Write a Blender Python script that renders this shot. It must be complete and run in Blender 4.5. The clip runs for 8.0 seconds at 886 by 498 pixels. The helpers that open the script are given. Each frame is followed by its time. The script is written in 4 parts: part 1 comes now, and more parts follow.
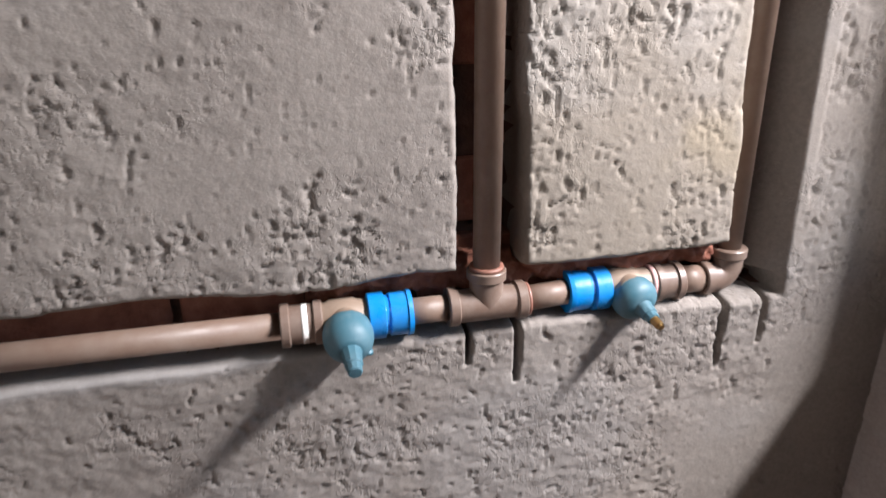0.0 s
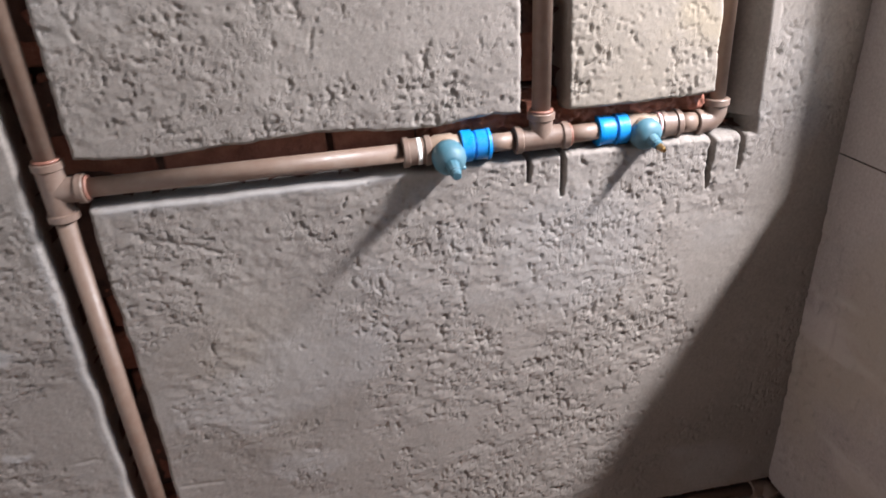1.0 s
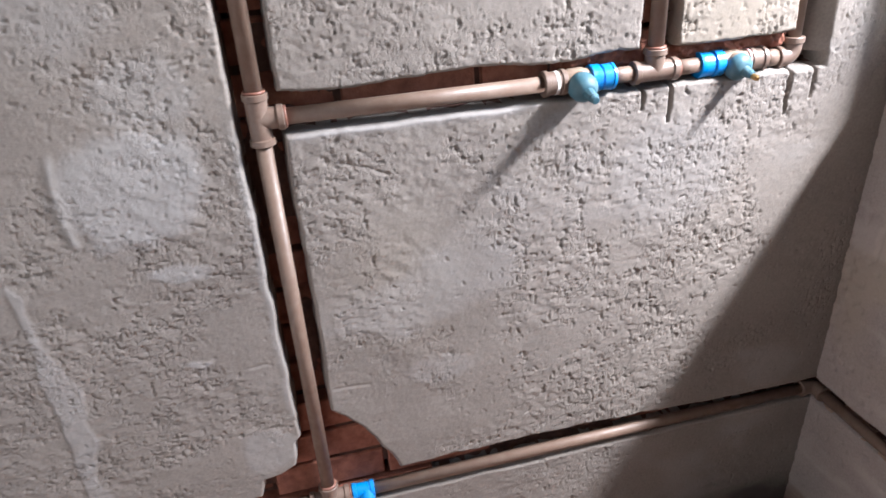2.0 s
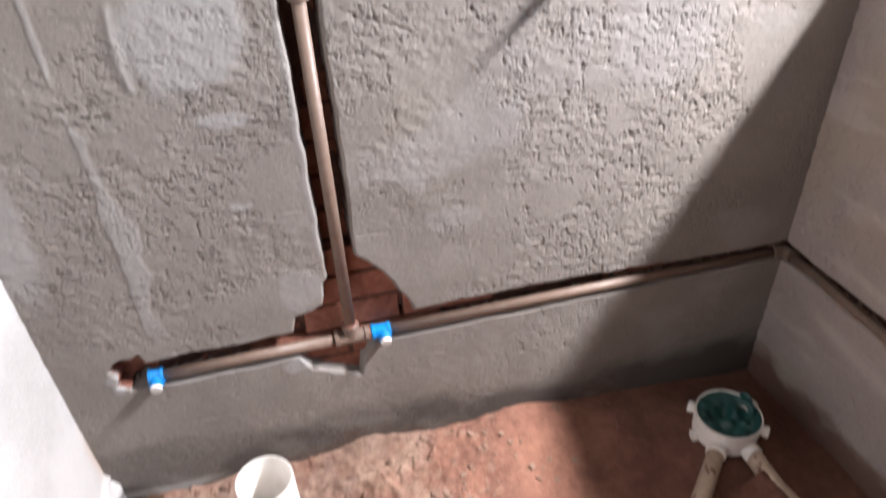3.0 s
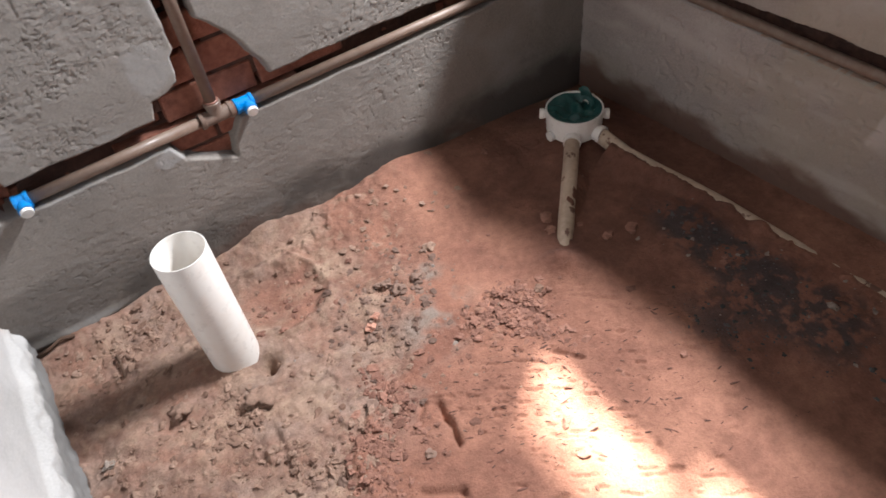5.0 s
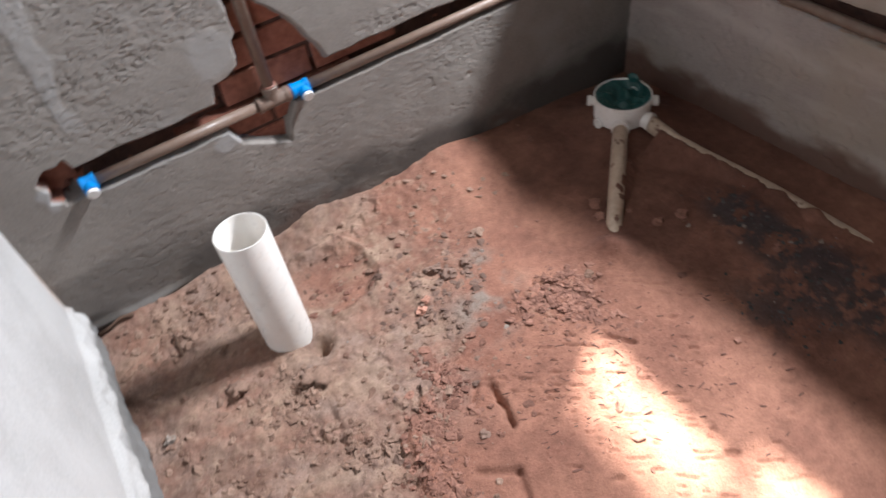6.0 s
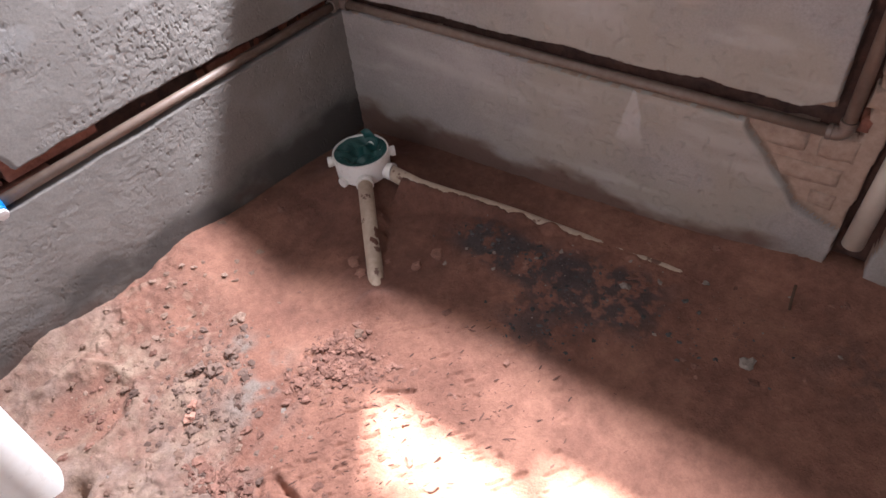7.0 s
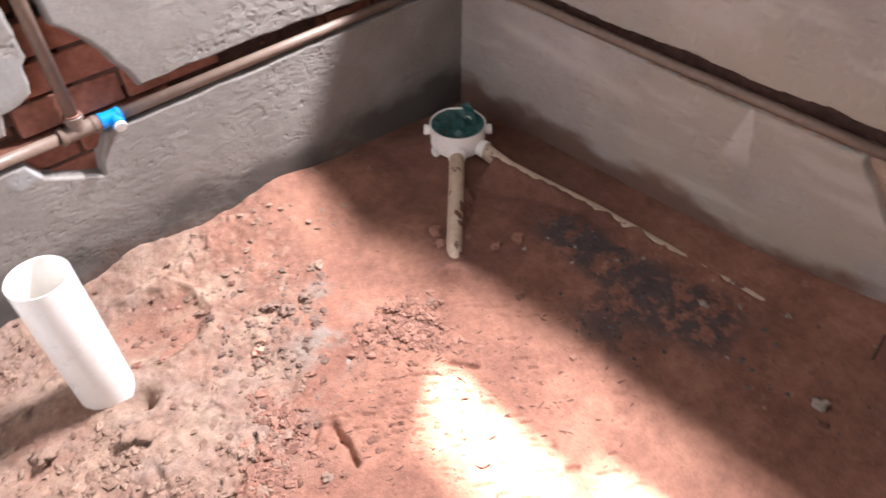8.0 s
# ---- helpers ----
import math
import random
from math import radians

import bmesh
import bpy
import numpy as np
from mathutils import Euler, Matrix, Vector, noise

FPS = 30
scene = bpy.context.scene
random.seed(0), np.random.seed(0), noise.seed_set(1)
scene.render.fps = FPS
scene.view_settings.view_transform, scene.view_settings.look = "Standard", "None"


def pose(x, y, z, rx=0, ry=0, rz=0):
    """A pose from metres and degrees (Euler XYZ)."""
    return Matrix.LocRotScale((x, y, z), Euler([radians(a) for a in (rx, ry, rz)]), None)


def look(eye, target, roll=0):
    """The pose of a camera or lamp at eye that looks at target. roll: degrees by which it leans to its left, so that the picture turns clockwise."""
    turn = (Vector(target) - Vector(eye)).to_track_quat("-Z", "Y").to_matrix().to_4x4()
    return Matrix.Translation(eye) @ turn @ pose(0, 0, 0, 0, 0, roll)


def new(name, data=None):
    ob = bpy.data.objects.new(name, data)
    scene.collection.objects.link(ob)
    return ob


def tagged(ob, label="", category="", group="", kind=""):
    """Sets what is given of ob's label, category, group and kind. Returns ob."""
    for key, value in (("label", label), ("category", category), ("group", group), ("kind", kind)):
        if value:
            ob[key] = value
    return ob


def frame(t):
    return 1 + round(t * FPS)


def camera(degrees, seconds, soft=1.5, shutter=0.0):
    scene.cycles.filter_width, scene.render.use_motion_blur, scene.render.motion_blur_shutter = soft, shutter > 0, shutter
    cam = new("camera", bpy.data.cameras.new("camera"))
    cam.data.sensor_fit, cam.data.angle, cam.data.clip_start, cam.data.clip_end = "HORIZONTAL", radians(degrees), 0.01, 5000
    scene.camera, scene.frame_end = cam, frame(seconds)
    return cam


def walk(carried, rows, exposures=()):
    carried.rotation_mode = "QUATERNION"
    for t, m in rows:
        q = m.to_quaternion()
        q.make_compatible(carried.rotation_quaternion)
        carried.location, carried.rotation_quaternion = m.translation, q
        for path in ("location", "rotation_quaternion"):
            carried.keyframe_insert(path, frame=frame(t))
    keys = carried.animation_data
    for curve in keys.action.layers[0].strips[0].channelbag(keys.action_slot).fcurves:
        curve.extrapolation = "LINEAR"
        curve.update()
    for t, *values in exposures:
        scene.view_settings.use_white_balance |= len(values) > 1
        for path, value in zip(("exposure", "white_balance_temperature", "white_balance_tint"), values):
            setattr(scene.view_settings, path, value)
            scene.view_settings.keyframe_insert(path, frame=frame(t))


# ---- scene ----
cam = camera(66.8, 8.0, soft=1.5, shutter=0.3)
PATH = [
    (0, (-0.595, -0.513, 1.356), (-0.191, 1.3, 0.615), -0.7),
    (0.5, (-0.637, -0.657, 1.362), (-0.25, 1.148, 0.594), -0.8),
    (1, (-0.71, -0.794, 1.353), (-0.415, 0.97, 0.458), -3.3),
    (1.5, (-0.852, -0.862, 1.335), (-0.495, 0.887, 0.432), -3.3),
    (1.7, (-0.912, -0.885, 1.344), (-0.539, 0.851, 0.423), -3.7),
    (2.8, (-1.079, -1.016, 1.34), (-0.685, 0.648, 0.303), -2.7),
    (3, (-1.067, -1.063, 1.317), (-0.702, 0.533, 0.167), -2.9),
    (3.5, (-1.123, -1.123, 1.249), (-0.763, 0.225, -0.184), -5.7),
    (3.6, (-1.14, -1.12, 1.25), (-0.77, 0.205, -0.202), -6.4),
    (4, (-1.238, -1.168, 1.188), (-0.768, 0.089, -0.294), -8.7),
    (4.4, (-1.274, -1.202, 1.144), (-0.691, 0.049, -0.303), -11.5),
    (4.5, (-1.253, -1.212, 1.141), (-0.65, 0.018, -0.317), -11.4),
    (4.7, (-1.239, -1.241, 1.137), (-0.528, -0.051, -0.305), -8.6),
    (5.8, (-1.323, -1.251, 1.115), (-0.766, 0.006, -0.338), -7.0),
    (6, (-1.318, -1.23, 1.133), (-0.698, 0.0, -0.318), -9.8),
    (6.5, (-1.21, -1.289, 1.123), (-0.229, -0.222, -0.256), -9.4),
    (7, (-1.199, -1.299, 1.104), (-0.108, -0.349, -0.277), -7.1),
    (7.5, (-1.212, -1.309, 1.097), (-0.165, -0.366, -0.323), -6.9),
    (8, (-1.263, -1.248, 1.102), (-0.287, -0.216, -0.306), -0.7),
]
walk(cam, [(t, look(eye, target, roll)) for t, eye, target, roll in PATH],
     exposures=[(0, 2.67, 6600, 11), (0.5, 3.13, 6550, 10), (1, 3.1, 6500, 11), (1.7, 3.5, 6250, 10), (2.8, 3.75, 6400, 10), (3.5, 3.98, 6600, 10), (4, 3.9, 6500, 8), (4.7, 3.55, 6400, 6),
                (5.8, 3.45, 6200, 5), (6, 3.45, 6150, 5), (6.5, 3.6, 6000, 7), (7, 3.92, 6000, 11), (7.5, 4.1, 6100, 12), (8, 4.32, 6350, 11)])

# ---- world, sun, window light ----
world = bpy.data.worlds.new("sky")
scene.world = world
world.use_nodes = True
wn = world.node_tree.nodes
sky = wn.new("ShaderNodeTexSky")
sky.sky_type = 'NISHITA'
sky.sun_disc = False
sun_way = Vector((-0.72, -0.48, -1.08)).normalized()      # the way the sunlight travels
sky.sun_elevation = math.asin(-sun_way.z)
sky.sun_rotation = math.atan2(-sun_way.x, -sun_way.y)
world.node_tree.links.new(sky.outputs[0], wn["Background"].inputs[0])
wn["Background"].inputs[1].default_value = 0.07

sun = new("sun", bpy.data.lights.new("sun", 'SUN'))
sun.data.energy = 4.6
sun.data.angle = radians(2.9)
sun.data.color = (1.0, 0.95, 0.86)
sun.matrix_world = look((3, 2, 5), Vector((3, 2, 5)) + sun_way)

WIN_Y0, WIN_Y1, WIN_Z0, WIN_Z1 = -0.90, -0.08, 1.02, 2.08   # window opening in the east wall
WALL = 0.15
lamp = new("window_skylight", bpy.data.lights.new("window_skylight", 'AREA'))
lamp.data.shape = 'RECTANGLE'
lamp.data.size, lamp.data.size_y = 0.50, 0.09
lamp.data.energy = 13.0
lamp.data.color = (1.0, 0.968, 0.995)
lamp.matrix_world = look((0.545, -0.50, 2.075), (-0.60, -0.58, 0.40))     # stands in for bright sky below the added slab, through the window


# ---- materials ----
def material(name, rough=0.9, metal=0.0):
    m = bpy.data.materials.new(name)
    m.use_nodes = True
    b = m.node_tree.nodes["Principled BSDF"]
    b.inputs["Roughness"].default_value = rough
    b.inputs["Metallic"].default_value = metal
    return m, m.node_tree, b


def node(nt, kind, **values):
    n = nt.nodes.new(kind)
    for k, v in values.items():
        n.inputs[k].default_value = v
    return n


def noise_tex(nt, scale, detail=4.0, rough=0.55, stretch=(1, 1, 1)):
    """Noise in the world's metres."""
    g = nt.nodes.new("ShaderNodeNewGeometry")
    mp = node(nt, "ShaderNodeMapping", Scale=stretch)
    nt.links.new(g.outputs["Position"], mp.inputs["Vector"])
    n = node(nt, "ShaderNodeTexNoise", Scale=scale, Detail=detail, Roughness=rough)
    nt.links.new(mp.outputs[0], n.inputs["Vector"])
    return n.outputs["Fac"]


def ramp(nt, fac, *stops):
    r = nt.nodes.new("ShaderNodeValToRGB")
    e = r.color_ramp.elements
    e[0].position, e[0].color = stops[0][0], (*stops[0][1], 1)
    e[1].position, e[1].color = stops[-1][0], (*stops[-1][1], 1)
    for p, c in stops[1:-1]:
        e.new(p).color = (*c, 1)
    nt.links.new(fac, r.inputs[0])
    return r.outputs[0]


def mix(nt, fac, a, b, how='MIX'):
    n = nt.nodes.new("ShaderNodeMix")
    n.data_type, n.blend_type = 'RGBA', how
    for value, socket in ((fac, n.inputs[0]), (a, n.inputs[6]), (b, n.inputs[7])):
        if isinstance(value, (int, float)):
            socket.default_value = value
        elif isinstance(value, tuple):
            socket.default_value = (*value, 1)
        else:
            nt.links.new(value, socket)
    return n.outputs[2]


def attr(nt, name):
    a = nt.nodes.new("ShaderNodeAttribute")
    a.attribute_name = name
    return a.outputs["Fac"]


def bump(nt, bsdf, fac, distance, strength=1.0, before=None):
    b = node(nt, "ShaderNodeBump", Strength=strength, Distance=distance)
    nt.links.new(fac, b.inputs["Height"])
    if before is not None:
        nt.links.new(before.outputs[0], b.inputs["Normal"])
    nt.links.new(b.outputs[0], bsdf.inputs["Normal"])
    return b


def plaster_material(name, dark, light, smear, warm):
    """Cement render: mottled, with grains, pale smears and yellowish stains from the mesh's own masks."""
    m, nt, b = material(name, 0.92)
    c = ramp(nt, noise_tex(nt, 5.0, 6.0, 0.6), (0.25, dark), (0.75, light))
    c = mix(nt, 0.4, c, ramp(nt, noise_tex(nt, 200.0, 4.0, 0.7), (0.3, (0.34, 0.34, 0.34)), (0.7, (0.66, 0.66, 0.66))), 'OVERLAY')
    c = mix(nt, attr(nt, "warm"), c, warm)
    c = mix(nt, attr(nt, "smear"), c, smear)
    c = mix(nt, attr(nt, "mud"), c, (0.135, 0.070, 0.050))
    c = mix(nt, attr(nt, "dark_foot"), c, tuple(0.45 * v for v in dark))
    nt.links.new(c, b.inputs["Base Color"])
    fine = mix(nt, 1.0, ramp(nt, noise_tex(nt, 190.0, 3.0, 0.6, (1, 1, 0.6)), (0.52, (1, 1, 1)), (0.60, (0, 0, 0))), mix(nt, attr(nt, "calm"), (1.0, 1.0, 1.0), (0.0, 0.0, 0.0)), 'LIGHTEN')
    b0 = bump(nt, b, fine, 0.0014, 0.5)
    b1 = bump(nt, b, noise_tex(nt, 110.0, 5.0, 0.6), 0.0020, 0.3, b0)
    bump(nt, b, noise_tex(nt, 520.0, 2.0, 0.6), 0.0006, 0.4, b1)
    return m


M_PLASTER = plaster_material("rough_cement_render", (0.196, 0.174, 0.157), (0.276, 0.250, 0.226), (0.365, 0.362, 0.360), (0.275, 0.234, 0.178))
M_PLASTER_B = plaster_material("floated_cement_render", (0.285, 0.250, 0.232), (0.385, 0.342, 0.318), (0.47, 0.425, 0.395), (0.365, 0.312, 0.248))
M_PLASTER_L = plaster_material("pale_cement_render", (0.40, 0.39, 0.38), (0.50, 0.49, 0.48), (0.62, 0.61, 0.60), (0.40, 0.26, 0.175))
# near-black for unseen surfaces, so they bounce little light into the shade
M_UNSEEN_DARK = plaster_material("unseen_bounce_dark", (0.05, 0.048, 0.046), (0.08, 0.077, 0.073), (0.13, 0.13, 0.125), (0.11, 0.10, 0.08))


def clay(name, a, b_, scale=45.0):
    m, nt, b = material(name, 0.95)
    c = ramp(nt, noise_tex(nt, scale, 5.0, 0.65), (0.28, a), (0.72, b_))
    o = nt.nodes.new("ShaderNodeObjectInfo")
    c = mix(nt, 0.35, c, ramp(nt, o.outputs["Random"], (0.0, (0.32, 0.32, 0.32)), (1.0, (0.66, 0.62, 0.60))), 'OVERLAY')
    nt.links.new(c, b.inputs["Base Color"])
    bump(nt, b, noise_tex(nt, 170.0, 4.0, 0.7), 0.003, 0.7)
    return m


M_BRICK = clay("red_clay_brick", (0.180, 0.064, 0.043), (0.36, 0.150, 0.100))
M_BRICK_PALE = clay("dusty_clay_brick", (0.29, 0.195, 0.148), (0.45, 0.335, 0.262))
# brick and mortar darkened so the chases' shade lies in the colour
M_SHADED_JOINT = clay("shade_darkened_brick_and_mortar", (0.048, 0.026, 0.022), (0.140, 0.072, 0.055), 30.0)


def plastic(name, colour, rough, dust=(0.42, 0.33, 0.26), dusty=0.25, scale=38.0):
    m, nt, b = material(name, rough)
    f = ramp(nt, noise_tex(nt, scale, 6.0, 0.7), (0.42, (0, 0, 0)), (0.78, (dusty,) * 3))
    c = mix(nt, f, colour, dust)
    nt.links.new(c, b.inputs["Base Color"])
    nt.links.new(ramp(nt, noise_tex(nt, 60.0, 3.0), (0.3, (rough * 0.8,) * 3), (0.8, (min(1, rough * 1.5),) * 3)), b.inputs["Roughness"])
    bump(nt, b, noise_tex(nt, 300.0, 2.0), 0.0004, 0.3)
    return m


M_PIPE = plastic("brown_pvc", (0.175, 0.117, 0.088), 0.46, (0.26, 0.212, 0.176), 0.5)
M_FITTING = plastic("brown_pvc_fitting", (0.165, 0.112, 0.087), 0.38, (0.30, 0.25, 0.215), 0.55)
M_PRIMER = plastic("reddish_solvent_cement", (0.22, 0.095, 0.068), 0.45)
M_BLUE = plastic("blue_pvc", (0.0, 0.22, 0.62), 0.30, (0.25, 0.33, 0.42), 0.15)
M_TEAL = plastic("grey_blue_plastic", (0.052, 0.145, 0.190), 0.46, (0.20, 0.25, 0.27), 0.35)
M_WHITE = plastic("white_plastic", (0.80, 0.80, 0.78), 0.35, (0.6, 0.52, 0.45), 0.15)
M_WASTE = plastic("white_pvc", (0.82, 0.79, 0.75), 0.30, (0.52, 0.38, 0.28), 0.22, 22.0)
M_DIRTY, _nt, _b = material("soil_caked_pvc", 0.6)
_c = mix(_nt, ramp(_nt, noise_tex(_nt, 24.0, 5.0, 0.6), (0.60, (0, 0, 0)), (0.64, (1, 1, 1))), ramp(_nt, noise_tex(_nt, 60.0, 4.0), (0.3, (0.46, 0.35, 0.26)), (0.7, (0.60, 0.48, 0.37))), (0.17, 0.085, 0.06))
_nt.links.new(_c, _b.inputs["Base Color"])
bump(_nt, _b, noise_tex(_nt, 24.0, 5.0, 0.6), 0.004, 0.6)
M_VENT = plastic("aged_pvc", (0.60, 0.54, 0.46), 0.4, (0.40, 0.30, 0.22), 0.25, 22.0)
M_GREEN = plastic("dark_green_film", (0.009, 0.062, 0.058), 0.38, (0.03, 0.11, 0.10), 0.5, 60.0)
M_BRASS, _, _b = material("brass", 0.35, 1.0)
_b.inputs["Base Color"].default_value = (0.46, 0.29, 0.12, 1)
M_BODY = plastic("dull_bronze", (0.26, 0.19, 0.14), 0.45, (0.36, 0.30, 0.25), 0.4)
M_PINK = plastic("pink_smeared_tape", (0.75, 0.45, 0.44), 0.6)


def soil_material():
    m, nt, b = material("red_clay_soil", 0.96)
    n1, n2, n3 = noise_tex(nt, 7.0, 6.0, 0.6), noise_tex(nt, 40.0, 6.0, 0.7), noise_tex(nt, 240.0, 3.0, 0.7)
    c = ramp(nt, n1, (0.3, (0.178, 0.078, 0.054)), (0.7, (0.320, 0.152, 0.103)))
    tan = ramp(nt, n1, (0.3, (0.172, 0.094, 0.067)), (0.7, (0.282, 0.174, 0.129)))
    c = mix(nt, attr(nt, "tan"), c, tan)
    blotch = ramp(nt, noise_tex(nt, 13.0, 5.0, 0.65), (0.40, (0, 0, 0)), (0.62, (1, 1, 1)))
    c = mix(nt, mix(nt, attr(nt, "tan"), (0.0, 0.0, 0.0), blotch), c, (0.285, 0.196, 0.156))       # dried, paler scabs of trodden soil
    dark_spots = ramp(nt, noise_tex(nt, 21.0, 6.0, 0.7), (0.50, (0, 0, 0)), (0.66, (0.7, 0.7, 0.7)))
    c = mix(nt, mix(nt, attr(nt, "tan"), (0.0, 0.0, 0.0), dark_spots), c, (0.135, 0.078, 0.060))   # damper soil in the treads
    c = mix(nt, attr(nt, "grey"), c, (0.225, 0.178, 0.150))
    # puts shade of the drain corner into the clay's colour
    c = mix(nt, attr(nt, "corner_shade"), c, mix(nt, 0.5, c, (0.040, 0.014, 0.011)))
    c = mix(nt, attr(nt, "char"), c, (0.042, 0.044, 0.050))
    c = mix(nt, attr(nt, "pale"), c, (0.335, 0.232, 0.168))
    c = mix(nt, 0.55, c, ramp(nt, n2, (0.3, (0.30, 0.29, 0.28)), (0.7, (0.70, 0.70, 0.70))), 'OVERLAY')
    c = mix(nt, 0.28, c, ramp(nt, n3, (0.3, (0.32, 0.32, 0.32)), (0.7, (0.68, 0.68, 0.68))), 'OVERLAY')
    nt.links.new(c, b.inputs["Base Color"])
    b1 = bump(nt, b, n2, 0.010, 0.55)
    bump(nt, b, n3, 0.0028, 0.6, b1)
    return m


M_SOIL = soil_material()


def rock(name, a, b_):
    m, nt, b = material(name, 0.93)
    g = nt.nodes.new("ShaderNodeNewGeometry")
    c = ramp(nt, g.outputs["Random Per Island"], (0.0, a), (1.0, b_))
    c = mix(nt, 0.6, c, ramp(nt, noise_tex(nt, 160.0, 4.0, 0.7), (0.3, (0.3, 0.3, 0.3)), (0.7, (0.7, 0.7, 0.7))), 'OVERLAY')
    nt.links.new(c, b.inputs["Base Color"])
    bump(nt, b, noise_tex(nt, 260.0, 3.0), 0.0015, 0.6)
    return m


M_CLOD = rock("soil_clods", (0.15, 0.070, 0.050), (0.29, 0.145, 0.105))
M_RUBBLE = rock("cement_crumbs", (0.115, 0.068, 0.052), (0.215, 0.138, 0.107))
M_TAN = rock("dry_soil_crumbs", (0.17, 0.096, 0.068), (0.30, 0.196, 0.146))
M_TWIG = rock("dead_twig", (0.08, 0.045, 0.03), (0.12, 0.07, 0.045))
M_CHAR = rock("dark_grit", (0.035, 0.035, 0.036), (0.11, 0.105, 0.10))
M_STONE = rock("pale_stone", (0.21, 0.165, 0.140), (0.29, 0.24, 0.205))
M_SLIVER = rock("dark_clay_slivers", (0.060, 0.028, 0.021), (0.15, 0.068, 0.050))
M_SHARD = rock("brick_shard", (0.38, 0.16, 0.11), (0.50, 0.26, 0.19))


# ---- helpers for shapes ----
def link(name, mesh, parent=None, label=""):
    ob = new(name, mesh)
    if parent is not None:
        ob.parent = parent
    if label:
        ob["label"] = label
    return ob


def part(name, bm, mat_, parent=None, label="", smooth=True):
    me = bpy.data.meshes.new(name)
    bmesh.ops.recalc_face_normals(bm, faces=bm.faces)
    for f in bm.faces:
        f.smooth = smooth
    bm.to_mesh(me)
    bm.free()
    me.materials.append(mat_)
    return link(name, me, parent, label)


def lathe(profile, axis_from, axis_to, segments=28, caps=True):
    """Turned shape: profile rows (distance along the axis from axis_from, radius). Sharp steps get a doubled ring."""
    bm = bmesh.new()
    a, d = Vector(axis_from), (Vector(axis_to) - Vector(axis_from)).normalized()
    q = d.to_track_quat("Z", "Y")
    rings = []
    for s, r in profile:
        rings.append([bm.verts.new(a + d * s + q @ Vector((r * math.cos(k * math.tau / segments), r * math.sin(k * math.tau / segments), 0)))
                      for k in range(segments)])
    for r0, r1 in zip(rings, rings[1:]):
        for k in range(segments):
            bm.faces.new((r0[k], r0[(k + 1) % segments], r1[(k + 1) % segments], r1[k]))
    if caps:
        bm.faces.new(rings[0][::-1])
        bm.faces.new(rings[-1])
    return bm


def join(*bms):
    """Several shapes of one part in one bmesh."""
    out = bmesh.new()
    for b in bms:
        me = bpy.data.meshes.new("tmp")
        b.to_mesh(me)
        b.free()
        out.from_mesh(me)
        bpy.data.meshes.remove(me)
    return out


def flat_edges(ob, degrees=35):
    """Sharp creases kept where a turned shape steps."""
    ob.data.set_sharp_from_angle(angle=radians(degrees))
    return ob


def tube(points, radius, segments=18):
    """A bent round bar through points."""
    bm = bmesh.new()
    pts = [Vector(p) for p in points]
    rings = []
    side = None
    for i, p in enumerate(pts):
        d = (pts[min(i + 1, len(pts) - 1)] - pts[max(i - 1, 0)]).normalized()
        if side is None:
            side = d.orthogonal().normalized()
        side = (side - d * side.dot(d)).normalized()
        up = d.cross(side)
        rings.append([bm.verts.new(p + (side * math.cos(k * math.tau / segments) + up * math.sin(k * math.tau / segments)) * radius) for k in range(segments)])
    for r0, r1 in zip(rings, rings[1:]):
        for k in range(segments):
            bm.faces.new((r0[k], r0[(k + 1) % segments], r1[(k + 1) % segments], r1[k]))
    bm.faces.new(rings[0][::-1])
    bm.faces.new(rings[-1])
    return bm


def box(lo, hi, bevel=0.0):
    bm = bmesh.new()
    bmesh.ops.create_cube(bm, size=1)
    for v in bm.verts:
        v.co = [l + (c + 0.5) * (h - l) for c, l, h in zip(v.co, lo, hi)]
    if bevel:
        bmesh.ops.bevel(bm, geom=bm.edges[:], offset=bevel, segments=2, affect='EDGES')
    return bm


# ---- smooth random fields, for relief ----
def field(u, v, cu, cv, seed):
    """Value noise (0..1) with cells of cu by cv metres at the points u, v."""
    rng = np.random.default_rng(seed)
    n = 512
    grid = rng.random((n, n))
    a, b = u / cu + 1000.37, v / cv + 1000.71
    i, j = np.floor(a).astype(int), np.floor(b).astype(int)
    fa, fb = a - i, b - j
    fa, fb = fa * fa * (3 - 2 * fa), fb * fb * (3 - 2 * fb)
    g = lambda p, q: grid[p % n, q % n]
    return (g(i, j) * (1 - fa) + g(i + 1, j) * fa) * (1 - fb) + (g(i, j + 1) * (1 - fa) + g(i + 1, j + 1) * fa) * fb


def fractal(u, v, cu, cv, seed, octaves=4, gain=0.5):
    total, weight, amp = 0, 0, 1.0
    for k in range(octaves):
        total = total + amp * field(u, v, cu / 2 ** k, cv / 2 ** k, seed + 31 * k)
        weight += amp
        amp *= gain
    return total / weight


def step(a, b, x):
    t = np.clip((x - a) / (b - a), 0, 1)
    return t * t * (3 - 2 * t)


